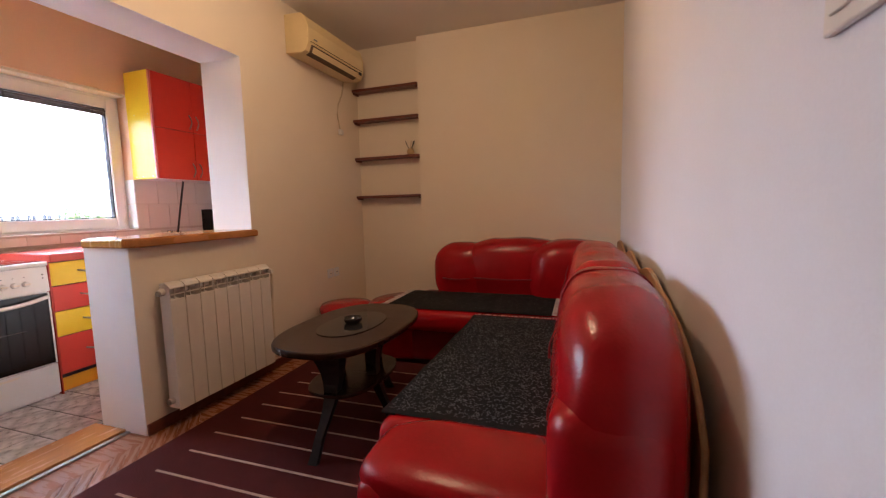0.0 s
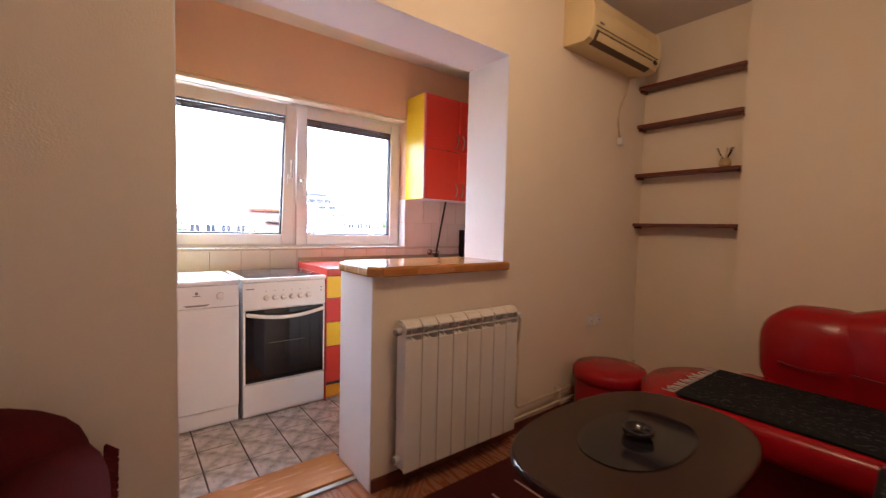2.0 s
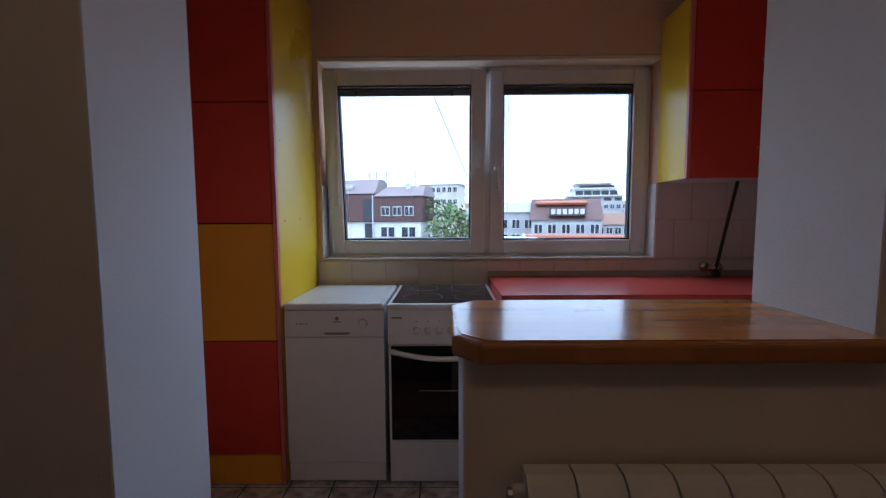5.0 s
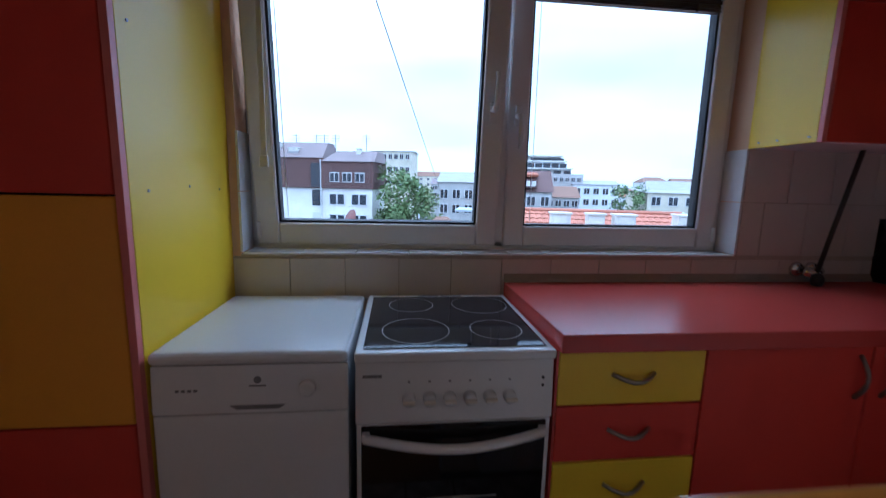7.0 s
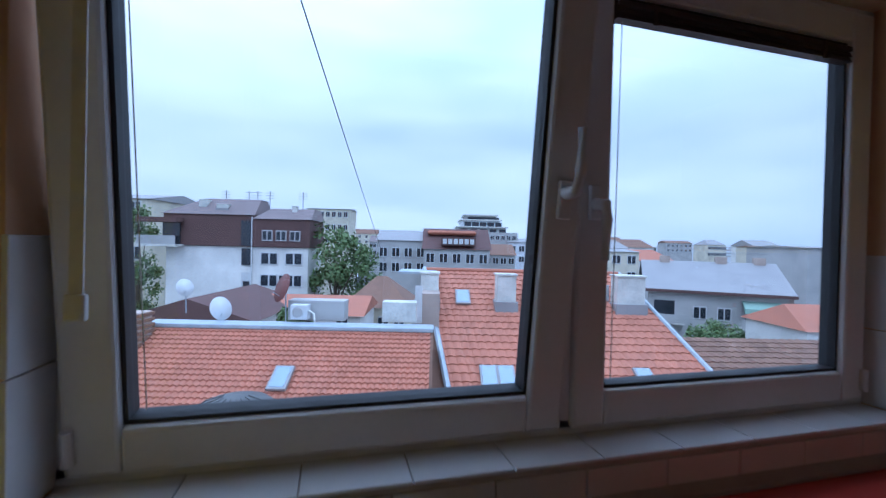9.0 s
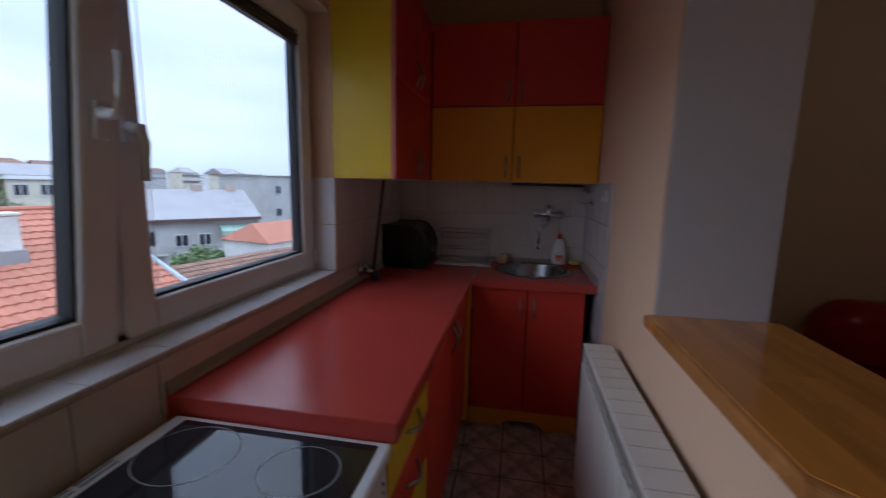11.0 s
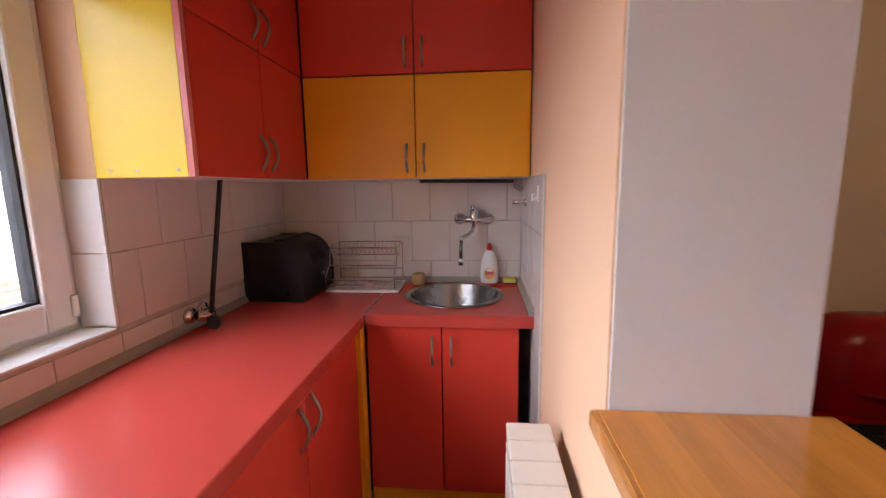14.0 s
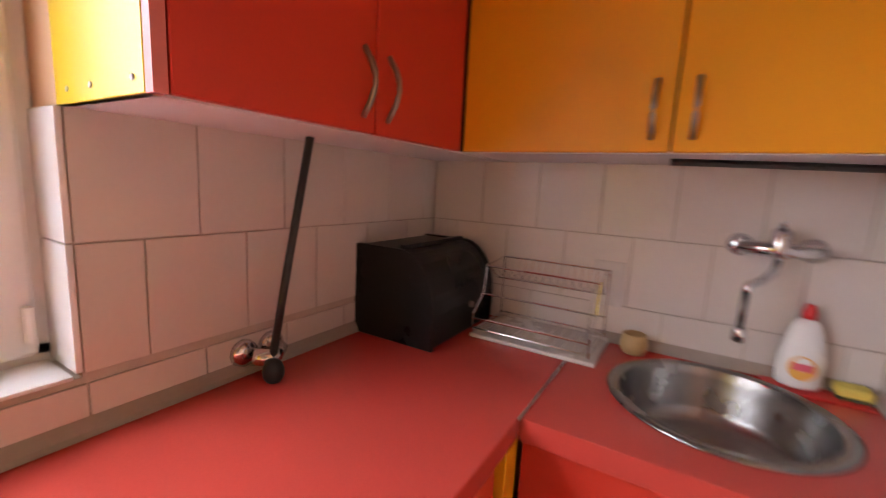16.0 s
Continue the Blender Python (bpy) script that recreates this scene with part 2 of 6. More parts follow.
render_cream = mat("cream_render", (0.64, 0.59, 0.47), 0.9, vary=0.2, scale=0.4, grain=5, dirt=0.1)
brick_pale = mat("pinkish_brick_gable", (0.42, 0.34, 0.29), 0.9, vary=0.25, scale=0.7, grain=9)
pane_dark = mat("dark_window_pane", (0.025, 0.03, 0.04), 0.12, vary=0.2, bump=0, island=0.3)
frame_white = mat("white_window_joinery", (0.62, 0.62, 0.62), 0.5)
concrete = mat("weathered_chimney_render", (0.66, 0.65, 0.60), 0.9, vary=0.2, scale=1.5, grain=12, dirt=0.15)
dish_grey = mat("white_dish_paint", (0.62, 0.63, 0.64), 0.5)
dish_brown = mat("rusty_brown_dish_paint", (0.16, 0.055, 0.045), 0.6, vary=0.2)
leaf_green = mat("spring_leaves", (0.125, 0.185, 0.065), 0.7, vary=0.35, scale=0.8, grain=5, island=0.6)
bark = mat("tree_bark", (0.10, 0.075, 0.055), 0.9, vary=0.3)
asphalt = mat("asphalt_and_yards", (0.07, 0.07, 0.068), 0.95, vary=0.4, scale=0.05, grain=1)
woods = mat("distant_woods", (0.075, 0.105, 0.085), 0.9, vary=0.3, scale=0.01, grain=0.06)
dome_grey = mat("grey_lead_dome", (0.11, 0.11, 0.11), 0.55, metal=0.2, vary=0.25, scale=2, grain=14)
awning_green = mat("pale_green_awning", (0.32, 0.46, 0.38), 0.8)
far_white = mat("distant_white_tower", (0.70, 0.72, 0.75), 0.9, vary=0.15, scale=0.05, grain=0.5)
copper_cable = mat("black_cable", (0.025, 0.025, 0.028), 0.6)

glass = bpy.data.materials.new("clear_window_glass")
glass.use_nodes = True
gb = glass.node_tree.nodes["Principled BSDF"]
gb.inputs["Base Color"].default_value = (0.97, 0.985, 0.98, 1)
gb.inputs["Roughness"].default_value, gb.inputs["IOR"].default_value = 0.0, 1.45
gb.inputs["Transmission Weight"].default_value = 1.0
glow = bpy.data.materials.new("lit_lamp_globe")
glow.use_nodes = True
glow.node_tree.nodes["Principled BSDF"].inputs["Emission Color"].default_value = (1.0, 0.75, 0.45, 1)
glow.node_tree.nodes["Principled BSDF"].inputs["Emission Strength"].default_value = 2.0


# ---- mesh helpers ----
def box(x0, x1, y0, y1, z0, z1, bevel=0.0, seg=2, bm=None):
    own = bmesh.new()
    bmesh.ops.create_cube(own, size=1.0)
    for v in own.verts:
        v.co = ((x0 + x1) / 2 + v.co.x * (x1 - x0), (y0 + y1) / 2 + v.co.y * (y1 - y0), (z0 + z1) / 2 + v.co.z * (z1 - z0))
    if bevel:
        bmesh.ops.bevel(own, geom=own.edges[:], offset=bevel, segments=seg, profile=0.5, affect="EDGES")
    return merge(bm, own)


def merge(bm, own):
    if bm is None:
        return own
    tmp = bpy.data.meshes.new("tmp")
    own.to_mesh(tmp)
    own.free()
    bm.from_mesh(tmp)
    bpy.data.meshes.remove(tmp)
    return bm


def prism(outline, axis, a, b, bevel=0.0, seg=2, bm=None):
    """Extrude an outline of (u, v) along axis x, y or z from a to b."""
    own = bmesh.new()
    put = {"x": lambda u, v, w: (w, u, v), "y": lambda u, v, w: (u, w, v), "z": lambda u, v, w: (u, v, w)}[axis]
    lo = [own.verts.new(put(u, v, a)) for u, v in outline]
    hi = [own.verts.new(put(u, v, b)) for u, v in outline]
    own.faces.new(lo)
    own.faces.new(hi)
    for i in range(len(lo)):
        j = (i + 1) % len(lo)
        own.faces.new((lo[i], lo[j], hi[j], hi[i]))
    bmesh.ops.recalc_face_normals(own, faces=own.faces[:])
    if bevel:
        rim = [e for e in own.edges if (e.verts[0] in lo) == (e.verts[1] in lo)]
        bmesh.ops.bevel(own, geom=rim, offset=bevel, segments=seg, profile=0.5, affect="EDGES")
    return merge(bm, own)


def lathe(profile, centre, steps=28, sx=1.0, sy=1.0, bm=None, caps=True):
    """Turn (radius, z) pairs about the upright through centre."""
    own = bmesh.new()
    rings = []
    for r, z in profile:
        rings.append([own.verts.new((centre[0] + sx * r * math.cos(6.28318 * k / steps), centre[1] + sy * r * math.sin(6.28318 * k / steps),
                                     centre[2] + z)) for k in range(steps)])
    for p, q in zip(rings, rings[1:]):
        for k in range(steps):
            own.faces.new((p[k], p[(k + 1) % steps], q[(k + 1) % steps], q[k]))
    if caps:
        own.faces.new(rings[0][::-1])
        own.faces.new(rings[-1])
    bmesh.ops.recalc_face_normals(own, faces=own.faces[:])
    return merge(bm, own)


def tube(points, radius, steps=8, bm=None, taper=1.0):
    """A round bar along points."""
    own = bmesh.new()
    pts = [Vector(p) for p in points]
    rings = []
    for i, p in enumerate(pts):
        d = (pts[min(i + 1, len(pts) - 1)] - pts[max(i - 1, 0)]).normalized()
        side = d.cross(Vector((0, 0, 1)))
        side = side.normalized() if side.length > 0.05 else Vector((1, 0, 0))
        up = side.cross(d).normalized()
        r = radius * (1 + (taper - 1) * i / max(1, len(pts) - 1))
        rings.append([own.verts.new(p + r * (math.cos(6.28318 * k / steps) * side + math.sin(6.28318 * k / steps) * up)) for k in range(steps)])
    for p, q in zip(rings, rings[1:]):
        for k in range(steps):
            own.faces.new((p[k], p[(k + 1) % steps], q[(k + 1) % steps], q[k]))
    own.faces.new(rings[0][::-1])
    own.faces.new(rings[-1])
    bmesh.ops.recalc_face_normals(own, faces=own.faces[:])
    return merge(bm, own)


def ball(c, rx, ry, rz, power=2.0, nu=28, nv=16, bm=None, lump=0.0):
    """A cushion-like superellipsoid."""
    own = bmesh.new()
    s = lambda v, e: math.copysign(abs(v) ** e, v)
    e = 2.0 / power
    rings = []
    for j in range(1, nv):
        ph = -math.pi / 2 + math.pi * j / nv
        ring = []
        for k in range(nu):
            th = 2 * math.pi * k / nu
            p = Vector((rx * s(math.cos(ph), e) * s(math.cos(th), e), ry * s(math.cos(ph), e) * s(math.sin(th), e), rz * s(math.sin(ph), e)))
            if lump:
                p *= 1 + lump * (noise.noise(p * 5 + Vector(c)) + 0.45 * noise.noise(Vector((p.x * 9, p.y * 16, p.z * 9)) + Vector(c)))
            ring.append(own.verts.new(Vector(c) + p))
        rings.append(ring)
    for p, q in zip(rings, rings[1:]):
        for k in range(nu):
            own.faces.new((p[k], p[(k + 1) % nu], q[(k + 1) % nu], q[k]))
    a, b = own.verts.new(Vector(c) - Vector((0, 0, rz))), own.verts.new(Vector(c) + Vector((0, 0, rz)))
    for k in range(nu):
        own.faces.new((rings[0][(k + 1) % nu], rings[0][k], a))
        own.faces.new((rings[-1][k], rings[-1][(k + 1) % nu], b))
    return merge(bm, own)


def part(name, bm, material, parent=None, label="", smooth=False):
    """Link a bmesh as one mesh object under a thing or a part."""
    me = bpy.data.meshes.new(name)
    bm.to_mesh(me)
    bm.free()
    me.materials.append(material)
    if smooth:
        me.shade_smooth()
    ob = new(name, me)
    if parent:
        ob.parent = parent
        if parent.type == "EMPTY":
            ob.matrix_parent_inverse = parent.matrix_basis.inverted()
    if label:
        tagged(ob, label)
    return ob


def thing(name, at, label, category, group="", kind=""):
    e = new(name)
    e.matrix_basis = Matrix.Translation(at)
    e.empty_display_size = 0.1
    return tagged(e, label, category, group, kind)


def solid(name, bm, material, label="", category="", kind="", group="", smooth=False):
    return tagged(part(name, bm, material, None, "", smooth), label, category, group, kind)


def piece(name, mesh, at, parent):
    """One more piece on shared mesh data."""
    ob = new(name, mesh)
    ob.parent = parent
    if parent.type == "EMPTY":
        ob.matrix_parent_inverse = parent.matrix_basis.inverted()
    ob.matrix_basis = at
    return ob


def mesh_of(name, bm, material):
    me = bpy.data.meshes.new(name)
    bm.to_mesh(me)
    bm.free()
    me.materials.append(material)
    return me


def structure(name, bm, material, label, category):
    return solid(name, bm, material, label, category, "structure")


def shift(ob, dx=0.0, dy=0.0, dz=0.0, sx=1.0, sz=1.0):
    """Set a finished thing to its measured place, with its true depth and height."""
    ob.matrix_basis = Matrix.Translation((dx, dy, dz)) @ ob.matrix_basis @ Matrix.Diagonal((sx, 1.0, sz, 1.0))
    return ob


def arc(a, b, sag, n=8):
    """Points from a to b that bow out by the vector sag."""
    a, b, sag = Vector(a), Vector(b), Vector(sag)
    return [a.lerp(b, i / n) + sag * math.sin(math.pi * i / n) for i in range(n + 1)]

# ---- the two rooms: plan ----
WX, WOUT = -4.24, -4.44          # window wall, inner and outer face
PL, PK = -2.613, -2.945          # partition, living-room and kitchen face
YB, YE, YN, YK = -1.2, 4.387, 4.475, 4.43   # back wall, end wall, back of the niche, kitchen end
XR, CEIL = -0.18, 2.70
JAMB, PIER, PIL, LINTEL = 1.419, 2.15, 2.966, 2.161
KY = 0.86                        # kitchen's other end

structure("floor", box(PL - 0.13, XR, YB, YE + 0.2, -0.2, -0.012), screed, "dark bedding under the red-brown parquet floor", "floor")
kfloor = structure("floor_kitchen", box(WX, PL - 0.13, KY, YK, -0.2, -0.003), floor_grout, "grey grouted floor with marbled grey tiles", "floor")
structure("ceiling", box(WOUT, XR + 0.2, YB - 0.2, YN + 0.2, CEIL, CEIL + 0.2), ceiling_paint, "plain off-white painted ceiling", "ceiling")
wall = structure("wall_partition", box(PK, PL, YB, JAMB, -0.05, CEIL), cream, "cream painted wall beside the kitchen opening", "wall")
structure("wall_partition_far", box(PK, PL, PIL, YN, -0.05, CEIL), cream, "cream painted wall with radiator pipe and air conditioner", "wall")
structure("wall_lintel", box(PK, PL, JAMB, PIL, LINTEL, CEIL), cream, "cream painted beam over the kitchen opening", "wall")
structure("wall_half", box(PK, PL, PIER, PIL, -0.05, 0.980), cream, "low cream wall that carries the wooden bar top", "wall")
# painted reveals of the opening and the kitchen's side of the partition, each a thin coat of plaster
structure("trim_jamb", box(PK + 0.001, PL - 0.001, JAMB, JAMB + 0.004, 0.0, LINTEL - 0.004), white_paint, "white painted jamb of the opening", "trim")
structure("trim_pillar", box(PK + 0.001, PL - 0.001, PIL - 0.004, PIL, 1.0, LINTEL - 0.004), white_paint, "white painted side of the pillar above the bar", "trim")
structure("trim_soffit", box(PK + 0.001, PL - 0.001, JAMB, PIL, LINTEL - 0.004, LINTEL), white_paint, "white painted underside of the beam", "trim")
structure("trim_half_wall", box(PK + 0.001, PL - 0.001, PIER - 0.004, PIER, 0.0, 0.979), white_paint, "white painted end of the low wall", "trim")
for y0, y1, z0, z1 in ((KY, JAMB, 0, CEIL), (JAMB, PIL, LINTEL, CEIL), (PIER, PIL, 0, 0.979), (PIL, YK, 0, CEIL)):
    structure("wall_kitchen_side", box(PK - 0.004, PK, y0, y1, z0, z1), orange_paint, "peach painted kitchen side of the partition", "wall")
structure("wall_end", box(-1.93, XR + 0.2, YE, YN + 0.2, -0.05, CEIL), cream, "plain cream end wall behind the sofa", "wall")
structure("wall_niche", box(PK, -1.93, YN, YN + 0.2, -0.05, CEIL), cream, "cream back of the shelf niche", "wall")
structure("wall_right", box(XR, XR + 0.2, YB, YE, -0.05, CEIL), white_paint, "pale painted wall behind the sofa", "wall")
structure("wall_back", box(PK, XR + 0.2, YB - 0.2, YB, -0.05, CEIL), cream, "plain cream wall at the room's back", "wall")
structure("wall_kitchen_end", box(WOUT, PK, YK, YK + 0.2, -0.05, CEIL), orange_paint, "peach painted kitchen end wall above tiles", "wall")
structure("wall_kitchen_back", box(WOUT, PK, KY - 0.2, KY, -0.05, CEIL), orange_paint, "peach painted kitchen wall beside the tall cabinet", "wall")
WY0, WY1, WZ0, WZ1 = 1.378, 3.345, 1.02, 2.185
ww = box(WOUT, WX, KY, WY0, -0.05, CEIL)
box(WOUT, WX, WY1, YK, -0.05, CEIL, bm=ww)
box(WOUT, WX, WY0, WY1, -0.05, WZ0 - 0.012, bm=ww)
box(WOUT, WX, WY0, WY1, WZ1, CEIL, bm=ww)
wall_window = structure("wall_window", ww, orange_paint, "peach orange painted window wall", "wall")

# baseboards of the living room
bb = box(PL, PL + 0.014, PIER, YE, 0.0, 0.06, 0.003)
box(PL, PL + 0.014, YB, JAMB - 0.01, 0.0, 0.06, 0.003, bm=bb)
structure("baseboard", bb, shelf_wood, "narrow dark wooden skirting along the cream wall", "baseboard")

# threshold between parquet and tiles
th = thing("threshold", (-2.88, 1.78, 0), "light wooden threshold board with a metal strip", "threshold", kind="structure")
part("board", box(-3.0, -2.765, JAMB + 0.006, PIER - 0.006, -0.02, 0.018, 0.004), pine_edge, th)
part("metal_strip", box(-2.762, -2.735, JAMB + 0.004, PIER - 0.004, -0.02, 0.008, 0.002), pewter, th, "worn metal edge strip")


# ---- kitchen window ----
def sash(name, y0, y1, z0, z1, tilt, label):
    """A PVC sash hung at its foot, with glass, gasket and rolled blind; tilt in degrees into the room."""
    w = thing(name, (-4.305, (y0 + y1) / 2, z0), label, "window", kind="structure")
    gy0, gy1, gz0, gz1 = y0 + 0.085, y1 - 0.085, z0 + 0.085, z1 - 0.085
    fr = box(-4.35, -4.285, y0, gy0, z0, z1, 0.008)
    box(-4.35, -4.285, gy1, y1, z0, z1, 0.008, bm=fr)
    box(-4.35, -4.285, gy0, gy1, z0, gz0, 0.008, bm=fr)
    box(-4.35, -4.285, gy0, gy1, gz1, z1, 0.008, bm=fr)
    part("window_frame", fr, pvc, w)
    gk = box(-4.345, -4.30, gy0, gy0 + 0.008, gz0, gz1)
    box(-4.345, -4.30, gy1 - 0.008, gy1, gz0, gz1, bm=gk)
    box(-4.345, -4.30, gy0, gy1, gz0, gz0 + 0.008, bm=gk)
    box(-4.345, -4.30, gy0, gy1, gz1 - 0.008, gz1, bm=gk)
    part("gasket", gk, rubber, w)
    p = part("pane", box(-4.326, -4.32, gy0 + 0.004, gy1 - 0.004, gz0 + 0.004, gz1 - 0.004), glass, w)
    p.visible_shadow = False
    bl = box(-4.315, -4.283, gy0 + 0.004, gy1 - 0.004, gz1 - 0.030, gz1 - 0.016, 0.003)
    for k in range(6):
        box(-4.313 + 0.002 * (k % 2), -4.287 + 0.002 * (k % 3), gy0 + 0.006, gy1 - 0.006, gz1 - 0.0355 - k * 0.0048, gz1 - 0.0325 - k * 0.0048, 0.001, 1, bm=bl)
    for cy in (gy0 + 0.11, gy1 - 0.11):
        box(-4.286, -4.281, cy - 0.006, cy + 0.006, gz1 - 0.064, gz1 - 0.014, 0.001, 1, bm=bl)
    part("rolled_blind", bl, blind_brown, w, "gathered dark brown slat blind")
    part("blind_cord", tube([(-4.30, gy0 + 0.03, gz1 - 0.02), (-4.31, gy0 + 0.032, gz0 + 0.02)], 0.0012, 5), cord_white, w)
    part("hinge", lathe([(0.009, 0), (0.009, 0.06)], (-4.278, y0 + 0.012 if tilt else y1 - 0.012, z0 + 0.03), 10), pvc, w)
    hy = y1 - 0.045 if tilt else y0 + 0.04
    hb = part("handle", box(-4.285, -4.272, hy - 0.015, hy + 0.015, 1.52, 1.60, 0.004), pvc, w, "white lever handle")
    if tilt:
        pts = [(-4.272, hy, 1.575), (-4.235, hy, 1.578), (-4.228, hy, 1.62), (-4.235, hy, 1.70)]
    else:
        pts = [(-4.272, hy, 1.555), (-4.24, hy, 1.552), (-4.232, hy, 1.52), (-4.238, hy, 1.43)]
    part("lever", tube(pts, 0.015, 10, taper=0.62), pvc, hb, smooth=True)
    if tilt:
        base = w.matrix_basis.copy()
        w.matrix_basis = base @ pose(0, 0, 0, 0, tilt, 0)
    return shift(w, -0.045)


wf = thing("window_1", (-4.31, 2.355, WZ0), "white plastic frame of a wide two-part kitchen window", "window", kind="structure")
FZ0, FZ1 = 1.03, 2.160
frm = box(-4.37, -4.30, WY0, WY0 + 0.045, FZ0, FZ1, 0.006)
box(-4.37, -4.30, WY1 - 0.045, WY1, FZ0, FZ1, 0.006, bm=frm)
box(-4.37, -4.30, WY0, WY1, WZ0 - 0.01, FZ0 + 0.03, 0.006, bm=frm)
box(-4.37, -4.30, WY0, WY1, FZ1 - 0.045, FZ1, 0.006, bm=frm)
box(-4.37, -4.30, 2.333, 2.385, FZ0, FZ1, 0.006, bm=frm)
part("window_frame", frm, pvc, wf)
part("head_strip", box(-4.37, WX + 0.040, WY0, WY1, FZ1, WZ1 - 0.002, 0.004), cream, wf)
part("outer_sill", box(-4.50, -4.371, WY0 - 0.04, WY1 + 0.04, 0.985, 1.015, 0.004), zinc, wf)
shift(wf, -0.045, 0.0, 0.0)
sash("window_2", 1.405, 2.345, 1.042, 2.112, 6.6, "white plastic sash tilted open into the kitchen")
sash("window_3", 2.375, 3.320, 1.038, 2.138, 0, "closed white plastic sash with a lever handle")
strip = thing("window_strap", (-4.2, 1.40, 1.4), "hanging white pull strap of the window blind", "strap")
part("strap", box(-4.215, -4.212, 1.47, 1.488, 1.36, 2.1), cord_white, strip)
part("weight", box(-4.22, -4.206, 1.465, 1.493, 1.33, 1.37, 0.004), cord_white, strip)

# sill of glazed tiles and the tiled reveals
sill = structure("window_sill", box(-4.345, WX + 0.006, WY0 + 0.001, WY1 - 0.001, WZ0 - 0.012, WZ0 - 0.004), grout, "white tiled inner window sill", "sill")

# ---- cabinets ----
def handle_arc(a, b, out, parent):
    part("handle", tube(arc(a, b, out, 8), 0.006, 7), pewter, parent, "curved pewter bow handle", smooth=True)


def door_panel(name, lo, hi, material, parent, label=""):
    """A laminate front with eased edges from corner lo to corner hi."""
    return part(name, box(lo[0], hi[0], lo[1], hi[1], lo[2], hi[2], 0.002, 1), material, parent, label)


G = 0.0025
# tall cabinet
tall = thing("tall_cabinet", (-3.95, 1.11, 0), "tall red and amber laminate cabinet with a lemon yellow side", "cabinet")
part("body", box(WX + 0.003, -3.68, 0.865, 1.318, 0.15, 2.45, 0.001, 1), dark_gap, tall)
part("side_panel", box(WX + 0.003, -3.680, 1.32, 1.34, 0.0, 2.452, 0.001, 1), yellow_lam, tall, "glossy lemon yellow side panel")
part("edge_band", box(-3.680, -3.660, 1.322, 1.339, 0.0, 2.452), pink_edge, tall)
for z0, z1, m_, hz in ((0.15, 0.697, red_lam, 0.60), (0.697, 1.24, amber_lam, 1.12), (1.24, 1.777, red_lam, 1.33), (1.777, 2.45, red_lam, 1.87)):
    d = door_panel("door", (-3.679, 0.868, z0 + G), (-3.661, 1.318, z1 - G), m_, tall)
    handle_arc((-3.661, 0.925, hz - 0.06), (-3.661, 0.925, hz + 0.06), (0.028, 0, 0), d)
door_panel("plinth", (-3.72, 0.868, 0.004), (-3.664, 1.318, 0.147), amber_lam, tall)
for y_, z_ in ((-4.15, 1.25), (-3.95, 1.26), (-3.75, 1.25), (-4.15, 1.85), (-3.9, 1.85), (-3.72, 1.62)):
    part("screw_cap", lathe([(0.004, 0), (0.004, 0.002)], (0, 0, 0), 8), pewter, tall).matrix_basis = pose(y_, 1.34, z_, -90, 0, 0)
shift(tall, 0, 0.010, 0)

# drawer unit, base units and worktops
drw = thing("drawer_cabinet", (-3.93, 2.57, 0), "base cabinet with yellow and red drawer fronts", "cabinet")
part("body", box(WX + 0.01, -3.682, 2.366, 2.780, 0.10, 0.858), dark_gap, drw)
part("side_panel", box(WX + 0.01, -3.664, 2.359, 2.366, 0.0, 0.862), worktop_red, drw, "red side panel beside the cooker")
for z0, z1, m_ in ((0.705, 0.858, yellow_lam), (0.54, 0.705, red_lam), (0.375, 0.54, yellow_lam), (0.125, 0.375, red_lam)):
    d = door_panel("drawer", (-3.68, 2.367, z0 + G), (-3.662, 2.781, z1 - G), m_, drw)
    zc = (z0 + z1) / 2
    handle_arc((-3.662, 2.515, zc + 0.012), (-3.662, 2.635, zc + 0.012), (0.026, 0, -0.014), d)
door_panel("plinth", (-3.72, 2.367, 0.004), (-3.70, 2.781, 0.12), amber_lam, drw)
base = thing("base_cabinet", (-3.93, 3.3, 0), "red laminate base cabinet with two doors", "cabinet", "red base cabinets")
part("body", box(WX + 0.01, -3.682, 2.785, 3.86, 0.10, 0.858), dark_gap, base)
for y0, y1, hy in ((2.784, 3.303, 3.262), (3.303, 3.79, 3.348)):
    d = door_panel("door", (-3.68, y0 + G, 0.125), (-3.662, y1 - G, 0.858), red_lam, base)
    handle_arc((-3.662, hy, 0.70), (-3.662, hy, 0.83), (0.028, 0, 0), d)
door_panel("plinth", (-3.72, 2.784, 0.004), (-3.70, 3.84, 0.12), amber_lam, base)
door_panel("corner_post", (-3.678, 3.794, 0.06), (-3.643, 3.852, 0.858), amber_lam, base, "amber corner filler strip")
sinkc = thing("sink_cabinet", (-3.3, 4.13, 0), "red laminate sink cabinet with two doors", "cabinet", "red base cabinets")
part("body", box(-3.65, -3.01, 3.875, YK - 0.01, 0.08, 0.70), dark_gap, sinkc)
for x0, x1, hx in ((-3.640, -3.326, -3.365), (-3.326, -3.012, -3.287)):
    d = door_panel("door", (x0 + G, 3.853, 0.115), (x1 - G, 3.871, 0.858), red_lam, sinkc)
    handle_arc((hx, 3.853, 0.69), (hx, 3.853, 0.81), (0, -0.028, 0), d)
scallop = [(-3.64, 0.11), (-3.64, 0.004), (-3.45, 0.004), (-3.43, 0.03), (-3.40, 0.045), (-3.25, 0.045), (-3.22, 0.03), (-3.20, 0.004), (-3.012, 0.004), (-3.012, 0.11)]
part("plinth", prism(scallop, "y", 3.862, 3.878), amber_lam, sinkc, "amber plinth with a scalloped lower edge")
